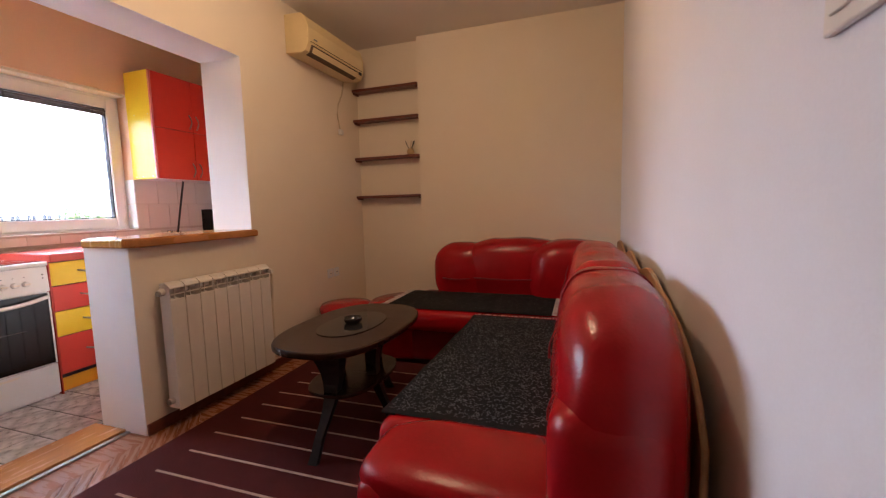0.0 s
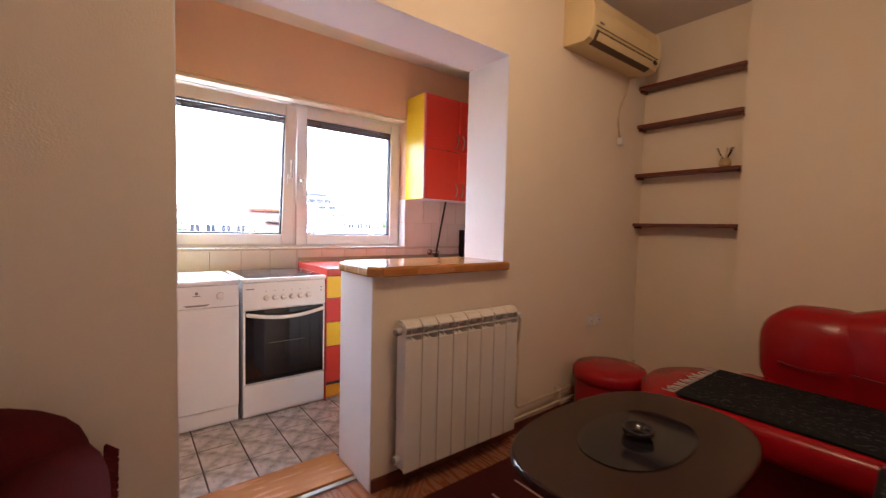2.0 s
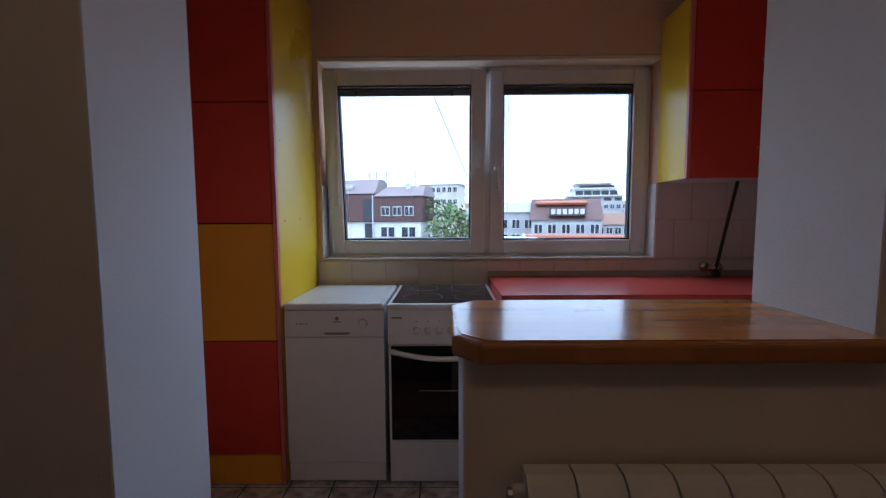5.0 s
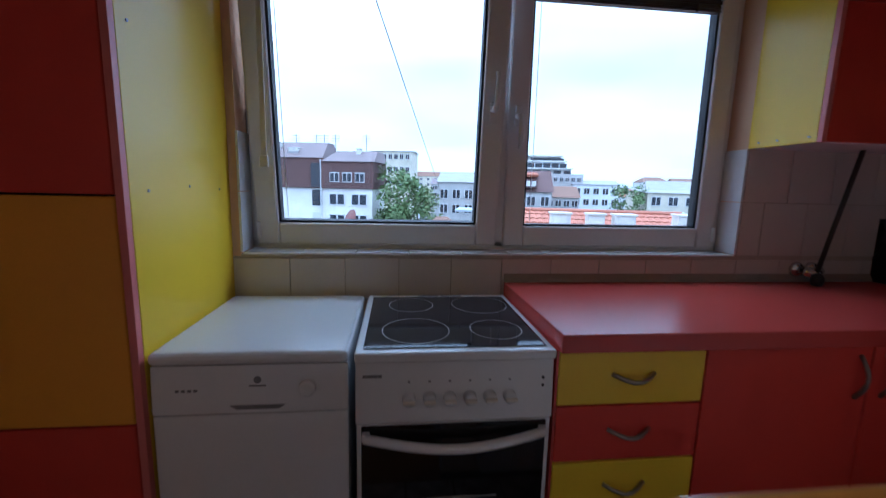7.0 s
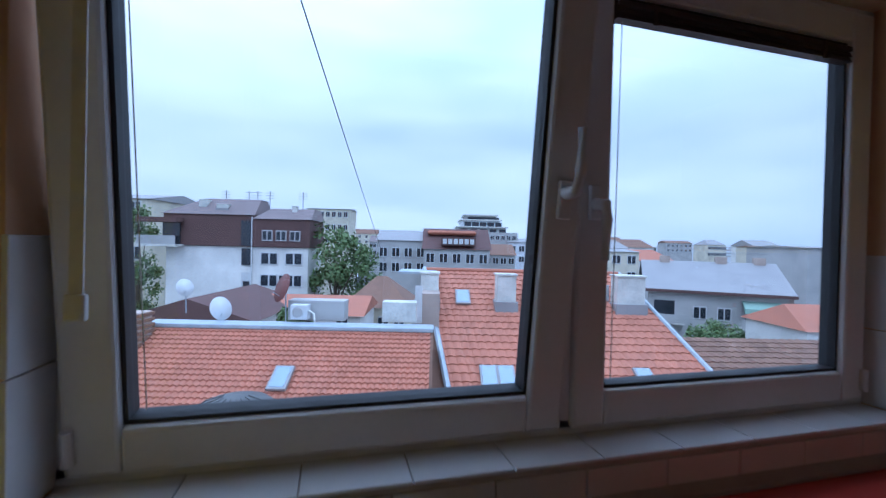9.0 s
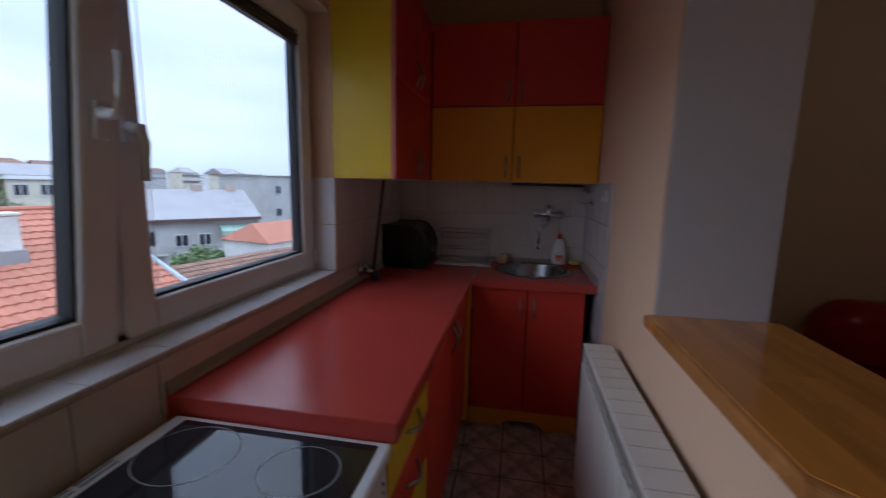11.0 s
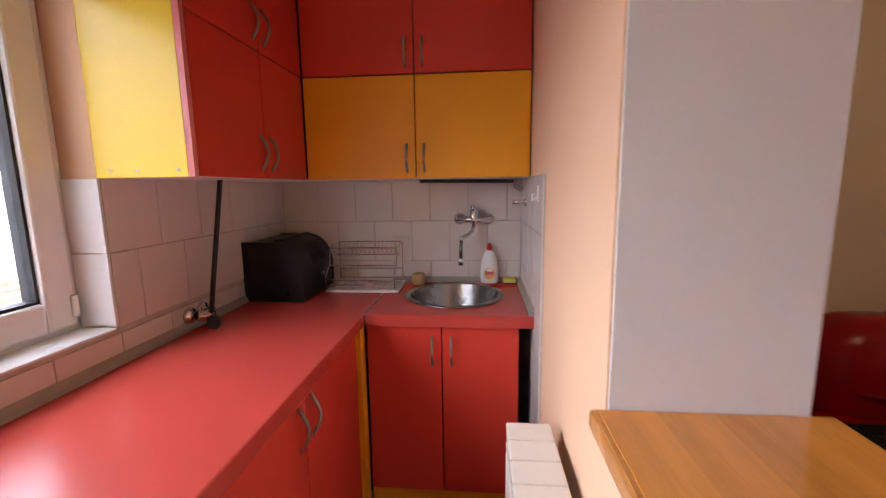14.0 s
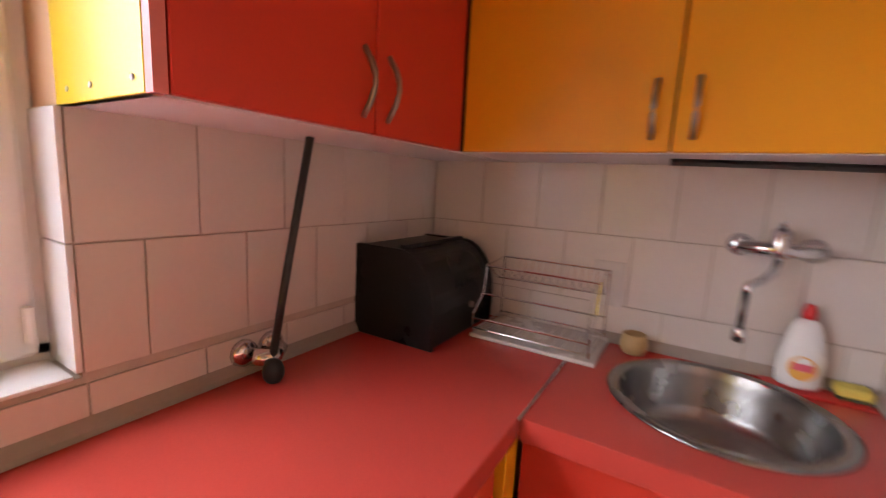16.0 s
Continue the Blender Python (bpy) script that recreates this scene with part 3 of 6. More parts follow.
shift(sinkc, 0, 0.013, 0)

SX, SY, SR = -3.290, 4.160, 0.215
wt = thing("worktop", (-3.94, 3.1, 0.862), "coral red laminate worktop along the window wall", "worktop", "red worktops")
part("slab", box(WX + 0.002, -3.640, 2.362, YK - 0.003, 0.862, 0.912, 0.004), worktop_red, wt)
part("rear_trim", prism([(WX + 0.001, 0.913), (WX + 0.024, 0.913), (WX + 0.022, 0.924), (WX + 0.008, 0.946), (WX + 0.001, 0.948)], "y", 2.362, YK - 0.003), strip_beige, wt, "taupe sealing strip")
wt2 = thing("sink_worktop", (-3.3, 4.13, 0.862), "coral red laminate worktop round the sink", "worktop", "red worktops")
bmw = bmesh.new()
N = 40
ringt = [[bmw.verts.new((SX + SR * math.cos(2 * math.pi * k / N), SY + SR * math.sin(2 * math.pi * k / N), z)) for k in range(N)] for z in (0.912, 0.862)]
X0, X1, Y0, Y1 = -3.634, PK - 0.008, 3.840, YK - 0.003
def to_rim(k):
    c, s_ = math.cos(2 * math.pi * k / N), math.sin(2 * math.pi * k / N)
    tx = ((X1 - SX) / c if c > 0 else (X0 - SX) / c) if abs(c) > 1e-6 else 1e9
    ty = ((Y1 - SY) / s_ if s_ > 0 else (Y0 - SY) / s_) if abs(s_) > 1e-6 else 1e9
    q = min(tx, ty)
    return SX + q * c, SY + q * s_
rim = [to_rim(k) for k in range(N)]
for cx, cy in ((X0, Y0), (X1, Y0), (X0, Y1), (X1, Y1)):
    k = min(range(N), key=lambda i: (rim[i][0] - cx) ** 2 + (rim[i][1] - cy) ** 2)
    rim[k] = (cx, cy)
ringo = [[bmw.verts.new((x, y, z)) for x, y in rim] for z in (0.912, 0.862)]
for k in range(N):
    j = (k + 1) % N
    bmw.faces.new((ringt[0][k], ringt[0][j], ringo[0][j], ringo[0][k]))
    bmw.faces.new((ringt[1][k], ringo[1][k], ringo[1][j], ringt[1][j]))
    bmw.faces.new((ringo[0][k], ringo[0][j], ringo[1][j], ringo[1][k]))
    bmw.faces.new((ringt[0][k], ringt[1][k], ringt[1][j], ringt[0][j]))
bmesh.ops.recalc_face_normals(bmw, faces=bmw.faces[:])
part("slab", bmw, worktop_red, wt2)
part("joint_strip", box(-3.6395, -3.6345, 3.826, YK - 0.01, 0.87, 0.9145), chrome, wt2, "bright metal joint strip")
part("rear_trim", prism([(YK - 0.001, 0.913), (YK - 0.024, 0.913), (YK - 0.02, 0.926), (YK - 0.006, 0.948), (YK - 0.001, 0.948)], "x", -3.63, PK - 0.03), strip_beige, wt2)
part("side_trim", prism([(PK - 0.006, 0.913), (PK - 0.032, 0.913), (PK - 0.028, 0.926), (PK - 0.012, 0.948), (PK - 0.006, 0.948)], "y", 3.835, YK - 0.03), strip_beige, wt2)
sink = thing("round_sink", (SX, SY, 0.9), "round stainless steel sink set in the red worktop", "sink")
part("rim", lathe([(0.205, 0.001), (0.232, 0.001), (0.234, 0.005), (0.225, 0.008), (0.205, 0.006), (0.205, 0.001)], (SX, SY, 0.9), 40, caps=False), steel, sink, smooth=True)
bowl = bmesh.new()
prof = [(0.206, 0.005), (0.198, -0.02), (0.19, -0.10), (0.165, -0.14), (0.03, -0.150), (0.028, -0.156)]
rr_ = [[bowl.verts.new((SX + r * math.cos(2 * math.pi * k / 40), SY + r * math.sin(2 * math.pi * k / 40), 0.9 + z)) for k in range(40)] for r, z in prof]
for p, q in zip(rr_, rr_[1:]):
    for k in range(40):
        bowl.faces.new((p[k], p[(k + 1) % 40], q[(k + 1) % 40], q[k]))
bowl.faces.new(rr_[-1])
part("bowl", bowl, steel, sink, smooth=True)
part("drain", lathe([(0.03, -0.1485), (0.03, -0.1465), (0.02, -0.146)], (SX, SY, 0.9), 20), chrome, sink)
shift(sink, 0, 0, 0.012)
part("overflow", lathe([(0.012, 0), (0.012, 0.004)], (0, 0, 0), 14), chrome, sink).matrix_basis = pose(SX + 0.135, SY + 0.135, 0.862, 90, 0, -45)

# wall cabinets
wc = thing("wall_cabinet", (-4.09, 3.71, 1.455), "red wall cabinet with a lemon yellow side panel", "cabinet", "wall cabinets")
part("body", box(WX + 0.003, -3.966, 3.362, YK - 0.004, 1.462, 2.36), dark_gap, wc)
part("underside", box(WX + 0.003, -3.966, 3.345, YK - 0.004, 1.455, 1.461), white_paint, wc)
part("side_panel", box(WX + 0.003, -3.963, 3.342, 3.36, 1.455, 2.362, 0.001, 1), yellow_lam, wc, "lemon yellow side panel")
part("edge_band", box(-3.963, -3.945, 3.343, 3.360, 1.455, 2.362), pink_edge, wc)
for z0, z1 in ((1.455, 1.895), (1.895, 2.362)):
    for y0, y1, hy in ((3.361, 3.735, 3.70), (3.735, 4.084, 3.772)):
        d = door_panel("door", (-3.963, y0 + G, z0 + G), (-3.945, y1 - G, z1 - G), red_lam, wc)
        handle_arc((-3.945, hy, z0 + 0.03), (-3.945, hy, z0 + 0.155), (0.028, 0, 0), d)
for x_, z_ in ((-4.19, 1.475), (-4.11, 1.475), (-3.99, 1.475), (-4.15, 2.0), (-3.99, 2.0)):
    part("screw_cap", lathe([(0.004, 0), (0.004, 0.002)], (0, 0, 0), 8), cord_white, wc).matrix_basis = pose(x_, 3.342, z_, 90, 0, 0)
wc2 = thing("wall_cabinet", (-3.45, 4.26, 1.455), "wall cabinet with amber lower and red upper doors", "cabinet", "wall cabinets")
part("body", box(-3.942, -2.953, 4.106, YK - 0.004, 1.462, 2.36), dark_gap, wc2)
part("underside", box(-3.942, -2.953, 4.106, YK - 0.004, 1.455, 1.461), white_paint, wc2)
for z0, z1, m_ in ((1.455, 1.895, amber_lam), (1.895, 2.362, red_lam)):
    for x0, x1, hx in ((-3.942, -3.449, -3.487), (-3.449, -2.953, -3.411)):
        d = door_panel("door", (x0 + G, 4.086, z0 + G), (x1 - G, 4.104, z1 - G), m_, wc2)
        handle_arc((hx, 4.086, z0 + 0.03), (hx, 4.086, z0 + 0.15), (0, -0.028, 0), d)

# ---- dishwasher ----
dw = thing("dishwasher", (-3.95, 1.578, 0), "white narrow freestanding dishwasher", "dishwasher")
DY0, DY1 = 1.348, 1.815
part("body", box(-4.19, -3.735, DY0 + 0.004, DY1 - 0.004, 0.005, 0.824, 0.004), enamel, dw)
part("top", box(-4.2, -3.712, DY0, DY1, 0.824, 0.857, 0.014, 3), enamel, dw)
part("control_panel", prism([(-3.737, 0.703), (-3.716, 0.703), (-3.722, 0.822), (-3.737, 0.822)], "y", DY0 + 0.002, DY1 - 0.002, 0.003), enamel, dw)
part("door", box(-3.737, -3.717, DY0 + 0.002, DY1 - 0.002, 0.105, 0.699, 0.004), enamel, dw)
part("kick_plate", box(-3.745, -3.725, DY0 + 0.004, DY1 - 0.004, 0.01, 0.101, 0.003), enamel, dw)
part("grip", prism([(1.53, 0.722), (1.545, 0.712), (1.645, 0.712), (1.66, 0.722)], "x", -3.7175, -3.7155), grey_print, dw, "recessed door grip")
part("dial", lathe([(0.021, 0), (0.02, 0.014), (0.015, 0.017)], (0, 0, 0), 20), enamel, dw).matrix_basis = pose(-3.719, 1.715, 0.765, 0, 90, 0)
for k in range(4):
    part("button", box(-3.7215, -3.7165, 1.405 + 0.014 * k, 1.413 + 0.014 * k, 0.758, 0.764, 0.001, 1), grey_print, dw)
part("logo", lathe([(0.009, 0), (0.009, 0.0012)], (0, 0, 0), 16), grey_print, dw).matrix_basis = pose(-3.7205, 1.595, 0.785, 0, 90, 0)
part("printed_bar", box(-3.7212, -3.7192, 1.575, 1.615, 0.768, 0.772), grey_print, dw)
part("printed_bar", box(-3.7205, -3.7185, 1.565, 1.64, 0.748, 0.750), grey_print, dw)
shift(dw, 0.023, 0.010, 0, 1.095, 1.017)

# ---- cooker ----
ck = thing("cooker", (-3.95, 2.1, 0), "white freestanding electric cooker with glass hob", "cooker")
CY0, CY1 = 1.838, 2.352
part("body", box(-4.19, -3.722, CY0 + 0.004, CY1 - 0.004, 0.005, 0.865, 0.003), enamel, ck)
part("hob_frame", box(-4.195, -3.69, CY0, CY1, 0.865, 0.893, 0.008, 3), enamel, ck)
hob = part("hob_glass", box(-4.155, -3.715, CY0 + 0.02, CY1 - 0.02, 0.8935, 0.8965, 0.001, 1), black_glass, ck, "black glass ceramic hob")
for hx, hy, hr in ((-4.06, 1.99, 0.075), (-4.06, 2.225, 0.095), (-3.83, 1.995, 0.095), (-3.83, 2.225, 0.075)):
    bmr = bmesh.new()
    o_ = [[bmr.verts.new((hx + r * math.cos(math.pi * k / 24), hy + r * math.sin(math.pi * k / 24), 0.8972)) for k in range(48)] for r in (hr, hr - 0.0022)]
    for k in range(48):
        bmr.faces.new((o_[0][k], o_[0][(k + 1) % 48], o_[1][(k + 1) % 48], o_[1][k]))
    part("heating_ring", bmr, ring_grey, hob)
for k in range(2):
    for r in range(2):
        part("vent_slot", box(-4.186 + 0.012 * r, -4.181 + 0.012 * r, 2.02 + 0.085 * k, 2.095 + 0.085 * k, 0.8926, 0.8942), grey_print, ck)
part("control_panel", prism([(-3.724, 0.700), (-3.697, 0.700), (-3.705, 0.862), (-3.724, 0.862)], "y", CY0 + 0.002, CY1 - 0.002, 0.002), enamel, ck)
for k in range(6):
    ky = 1.973 + 0.052 * k
    kb = part("knob", lathe([(0.017, 0), (0.016, 0.018), (0.012, 0.022)], (0, 0, 0), 18), enamel, ck)
    kb.matrix_basis = pose(-3.701, ky, 0.765, 0, 90, 0)
    part("grip_bar", box(-0.004, 0.004, -0.015, 0.015, 0.02, 0.03, 0.002), radiator_white, kb)
    part("printed_dot", box(-3.7035, -3.7015, ky - 0.003, ky + 0.003, 0.806, 0.811), grey_print, ck)
for z in (0.79, 0.812):
    part("indicator", lathe([(0.004, 0), (0.004, 0.003)], (0, 0, 0), 10), rubber, ck).matrix_basis = pose(-3.703, 2.322, z, 0, 90, 0)
part("printed_bar", box(-3.7035, -3.701, 1.858, 1.905, 0.822, 0.829), grey_print, ck)
od = part("oven_door", box(-3.722, -3.700, CY0 + 0.004, CY1 - 0.004, 0.225, 0.694, 0.003), enamel, ck)
part("oven_glass", box(-3.7005, -3.6965, CY0 + 0.016, CY1 - 0.016, 0.232, 0.692, 0.002, 1), black_glass, od, "black oven glass")
part("oven_handle", tube(arc((-3.682, 1.862, 0.668), (-3.682, 2.328, 0.668), (0.016, 0, -0.028), 14), 0.0125, 10), enamel, od, "white bowed oven handle", smooth=True)
for hy in (1.866, 2.324):
    part("handle_mount", box(-3.698, -3.68, hy - 0.01, hy + 0.01, 0.658, 0.678, 0.003), enamel, od)
part("oven_rack", tube([(-3.6955, 1.98, 0.475), (-3.6955, 2.21, 0.475)], 0.0016, 6), steel, od, "oven rack bar seen through glass")
part("drawer", box(-3.722, -3.701, CY0 + 0.004, CY1 - 0.004, 0.02, 0.219, 0.004), enamel, ck)
part("drawer_grip", prism([(2.03, 0.205), (2.05, 0.192), (2.14, 0.192), (2.16, 0.205)], "x", -3.7015, -3.6995), radiator_white, ck)
shift(ck, 0.020, 0.002, 0, 1.085, 0.975)

# ---- bar top ----
bar = thing("bar_top", (-2.78, 2.55, 0.981), "varnished light wooden bar top with cut corners", "counter")
bx0, bx1, by0, by1, ch = -2.975, -2.568, 2.124, 2.969, 0.055
outline = [(bx0, by0 + ch), (bx0 + ch, by0), (bx1 - ch, by0), (bx1, by0 + ch), (bx1, by1), (PL + 0.002, by1), (PL + 0.002, PIL - 0.006), (PK - 0.006, PIL - 0.006), (PK - 0.006, by1), (bx0, by1)]
part("edge_band", prism(outline, "z", 0.981, 1.025, 0.010, 3), pine_edge, bar)
ins = 0.012
for k in range(8):
    y0_ = by0 + ins
    xa = bx0 + ins + k * (bx1 - bx0 - 2 * ins) / 8
    xb = bx0 + ins + (k + 1) * (bx1 - bx0 - 2 * ins) / 8
    cut = lambda x: by0 + ins + max(0, ch - (x - bx0 - ins), ch - (bx1 - ins - x))
    ends = sorted([0.0, 1.0] + [random.uniform(0.2, 0.8)])
    ya_, yb_ = max(cut(xa), cut(xb)), PIL - 0.008
    for f0, f1 in zip(ends, ends[1:]):
        sa, sb = ya_ + (yb_ - ya_) * f0, ya_ + (yb_ - ya_) * f1
        quad = [(xa, cut(xa) if f0 == 0 else sa), (xb, cut(xb) if f0 == 0 else sa), (xb, sb), (xa, sb)]
        part("plank", prism(quad, "z", 1.0245, 1.0275), pine, bar)

# ---- living room: fixtures ----
cl = thing("ceiling_lamp", (-1.55, 2.42, CEIL), "lit flat round ceiling lamp", "lamp")
part("base", lathe([(0.13, -0.03), (0.14, -0.001)], (-1.55, 2.42, CEIL), 28), enamel, cl)
part("shade", lathe([(0.128, -0.031), (0.13, -0.05), (0.11, -0.075), (0.06, -0.088)], (-1.55, 2.42, CEIL), 28), glow, cl, smooth=True)


def radiator(name, x_wall, side, y0, y1, z0, z1, count, label, depth=0.105, flat=False):
    """Sectional aluminium radiator; side is +1 where it faces +x."""
    r = thing(name, (x_wall + side * 0.05, (y0 + y1) / 2, 0), label, "radiator")
    w = (y1 - y0) / count
    xa, xb = x_wall + side * 0.03, x_wall + side * depth
    for k in range(count):
        a, b = y0 + k * w, y0 + (k + 1) * w
        lo, hi = min(xb, xb - side * 0.006), max(xb, xb - side * 0.006)
        s = part("section", box(lo, hi, a + 0.0012, b - 0.0012, z0, z1 - 0.085, 0.003, 1), radiator_white, r)
        # rounded cap over an open grille of fins
        cap = [(xb, z1 - 0.030), (xb, z1 - 0.024), (xb - side * 0.012, z1 - 0.010), (xb - side * 0.03, z1), (xa + side * 0.012, z1), (xa, z1 - 0.012), (xa + side * 0.015, z1 - 0.014),
               (xb - side * 0.032, z1 - 0.016), (xb - side * 0.008, z1 - 0.026), (xb - side * 0.008, z1 - 0.030)]
        if flat:
            cap = [(xb, z1 - 0.012), (xb, z1 - 0.003), (xb - side * 0.004, z1), (xa + side * 0.004, z1), (xa, z1 - 0.004), (xa, z1 - 0.012)]
        part("cap", prism(cap, "y", a + 0.002, b - 0.002), radiator_white, s)
        fin = box(min(xa, xb - side * 0.02), max(xa, xb - side * 0.02), (a + b) / 2 - 0.002, (a + b) / 2 + 0.002, z0 + 0.01, z1 - 0.018)
        for e in (a + 0.004, b - 0.006):
            box(min(xa, xb - side * 0.002), max(xa, xb - side * 0.002), e, e + 0.002, z0 + 0.01, z1 - 0.018, bm=fin)
        box(min(xb, xb - side * 0.004), max(xb, xb - side * 0.004), a + 0.004, b - 0.004, z1 - 0.062, z1 - 0.057, bm=fin)
        part("fin", fin, radiator_white, s)
        part("column", box(min(xa + side * 0.02, xb - side * 0.022), max(xa + side * 0.02, xb - side * 0.022), a + 0.02, b - 0.02, z0, z1 - 0.085, 0.006), radiator_white, s)
    for z in (z0 + 0.05, z1 - 0.045):
        part("header", tube([(x_wall + side * 0.06, y0 - 0.02, z), (x_wall + side * 0.06, y1 + 0.02, z)], 0.017, 10), radiator_white, r, smooth=True)
    return r


rad = radiator("radiator", PL, 1, 2.285, 3.015, 0.095, 0.770, 8, "cream white eight-section radiator under the bar")
part("valve", lathe([(0.016, 0), (0.018, 0.03), (0.012, 0.05)], (0, 0, 0), 14), radiator_white, rad, "thermostat valve").matrix_basis = pose(-2.55, 3.03, 0.72, 0, 90, 0)
part("bleed_plug", tube([(-2.553, 2.285, 0.72), (-2.553, 2.255, 0.72)], 0.014, 10), pewter, rad)
part("bleed_plug", tube([(-2.553, 2.285, 0.145), (-2.553, 2.258, 0.145)], 0.014, 10), pewter, rad)
shift(rad, 0, -0.028, 0, 1.0, 1.02)
hp = thing("heating_pipe", (-2.57, 3.4, 0), "cream painted heating pipes along the wall", "pipe")
part("riser", tube([(-2.553, 3.03, 0.72), (-2.553, 3.075, 0.72), (-2.555, 3.085, 0.70), (-2.57, 3.085, 0.45), (-2.57, 3.085, 0.20), (-2.575, 3.11, 0.175), (-2.575, 4.46, 0.20)], 0.010, 8), pipe_paint, hp, smooth=True)
part("return_pipe", tube([(-2.553, 3.03, 0.145), (-2.57, 3.06, 0.11), (-2.575, 3.10, 0.105), (-2.575, 4.46, 0.125)], 0.010, 8), pipe_paint, hp, smooth=True)
for y in (3.5, 4.1):
    part("bracket", box(PL, -2.563, y, y + 0.012, 0.09, 0.205, 0.002, 1), pipe_paint, hp)
shift(hp, 0, -0.028, 0)
for y in (3.845, 3.94):
    so = thing("power_socket", (PL, y, 0.582), "white double-pin wall socket on the cream wall", "socket", "wall sockets")
    part("plate", box(PL, PL + 0.010, y - 0.04, y + 0.04, 0.542, 0.622, 0.004), enamel, so)
    part("insert", lathe([(0.022, 0), (0.022, 0.004)], (0, 0, 0), 20), radiator_white, so).matrix_basis = pose(PL + 0.009, y, 0.582, 0, 90, 0)
    for e in (-0.008, 0.008):
        part("pin_hole", lathe([(0.004, 0), (0.004, 0.001)], (0, 0, 0), 8), rubber, so).matrix_basis = pose(PL + 0.0132, y + e, 0.582, 0, 90, 0)

# air conditioner
ac = thing("air_conditioner", (PL, 3.83, 2.28), "yellowed wall air conditioner under the ceiling", "air conditioner")
A0, A1 = 3.43, 4.25
shape = [(PL, 2.330), (PL + 0.14, 2.320), (PL + 0.175, 2.335), (PL + 0.20, 2.390), (PL + 0.205, 2.495), (PL + 0.18, 2.575), (PL + 0.14, 2.605), (PL, 2.610)]
part("body", prism(shape, "y", A0 + 0.02, A1 - 0.02, 0.004), ac_plastic, ac)
for a, b in ((A0, A0 + 0.0195), (A1 - 0.0195, A1)):
    part("end_cap", prism([(x + (0.004 if x > PL + 0.01 else 0), z) for x, z in shape], "y", a, b, 0.006), ac_plastic, ac)
part("air_outlet", prism([(PL + 0.145, 2.319), (PL + 0.173, 2.331), (PL + 0.196, 2.383), (PL + 0.203, 2.380), (PL + 0.180, 2.327), (PL + 0.147, 2.313)], "y", A0 + 0.05, A1 - 0.10), ac_dark, ac, "dark air outlet slot")
part("flap", prism([(PL + 0.182, 2.333), (PL + 0.200, 2.370), (PL + 0.206, 2.367), (PL + 0.188, 2.329)], "y", A0 + 0.07, A1 - 0.11), ac_plastic, ac)
part("panel_line", box(PL + 0.2035, PL + 0.2065, A0 + 0.03, A1 - 0.03, 2.397, 2.401), ac_dark, ac)
part("badge", box(PL + 0.205, PL + 0.2085, 3.50, 3.54, 2.420, 2.430), grey_print, ac)
part("display", box(PL + 0.198, PL + 0.208, A1 - 0.085, A1 - 0.04, 2.360, 2.385, 0.003), rubber, ac)
cable = thing("air_conditioner_cable", (PL, 4.2, 2.28), "cream cable hanging from the air conditioner", "cable")
part("cord", tube([(-2.6, 4.21, 2.345), (-2.602, 4.17, 2.20), (-2.602, 4.10, 2.10), (-2.602, 4.08, 2.0), (-2.602, 4.115, 1.88)], 0.006, 7), pipe_paint, cable, smooth=True)
part("plug", box(PL, PL + 0.035, 4.095, 4.135, 1.83, 1.88, 0.006), cord_white, cable)

# niche shelves
for z in (2.285, 2.0, 1.635, 1.262):
    sh = thing("wall_shelf", (-2.27, 4.42, z), "dark red-brown wooden shelf in the niche", "shelf", "niche shelves")
    part("board", box(PL + 0.002, -1.932, 4.365, YN - 0.001, z - 0.012, z + 0.012, 0.002, 1), shelf_wood, sh)
    for x in (PL + 0.002, -1.952):
        part("batten", box(x, x + 0.018, 4.39, YN - 0.001, z - 0.026, z - 0.0125), shelf_wood, sh)
pp = thing("pencil_pot", (-2.03, 4.41, 1.647), "small wooden pot with brushes on the shelf", "pot")
part("pot", lathe([(0.026, 0), (0.034, 0.012), (0.036, 0.03), (0.028, 0.05), (0.026, 0.055)], (-2.03, 4.41, 1.648), 18), cup_wood, pp, smooth=True)
for dx, dy, m_ in ((-0.045, -0.01, box_black), (0.012, -0.008, cup_wood), (0.03, 0.006, box_black), (0.045, -0.004, box_black)):
    part("brush", tube([(-2.03, 4.41, 1.68), (-2.03 + dx * 0.7, 4.41 + dy, 1.74), (-2.03 + dx, 4.41 + dy, 1.775)], 0.0035, 6), m_, pp)
sw = thing("light_switch", (XR, 1.36, 1.40), "white light switch on the pale wall", "switch")
part("plate", box(XR - 0.012, XR, 1.295, 1.405, 1.345, 1.47, 0.004), radiator_white, sw)
part("rocker", box(XR - 0.016, XR - 0.012, 1.315, 1.385, 1.365, 1.45, 0.002, 1), radiator_white, sw)

# ---- rug ----
rug = thing("rug", (-1.7, 2.2, 0), "wine red woven rug with thin beige stripes", "rug")
part("weave", box(-2.44, -0.75, 0.9, 3.42, 0.001, 0.009, 0.003, 1), rug_red, rug)
for k in range(-6, 9):
    y = 1.942 + 0.161 * k
    x1 = -1.05
    part("stripe", box(-2.275 + 0.01 * math.sin(k * 2.3), x1, y - 0.006, y + 0.006, 0.0088, 0.0102), rug_line, rug)

# ---- corner sofa ----
sofa = thing("corner_sofa", (-0.9, 3.3, 0), "glossy red leatherette corner sofa with bulging backrests", "sofa")
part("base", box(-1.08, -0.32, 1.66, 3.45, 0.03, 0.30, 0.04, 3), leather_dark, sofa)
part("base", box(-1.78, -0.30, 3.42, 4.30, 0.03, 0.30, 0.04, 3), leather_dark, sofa)


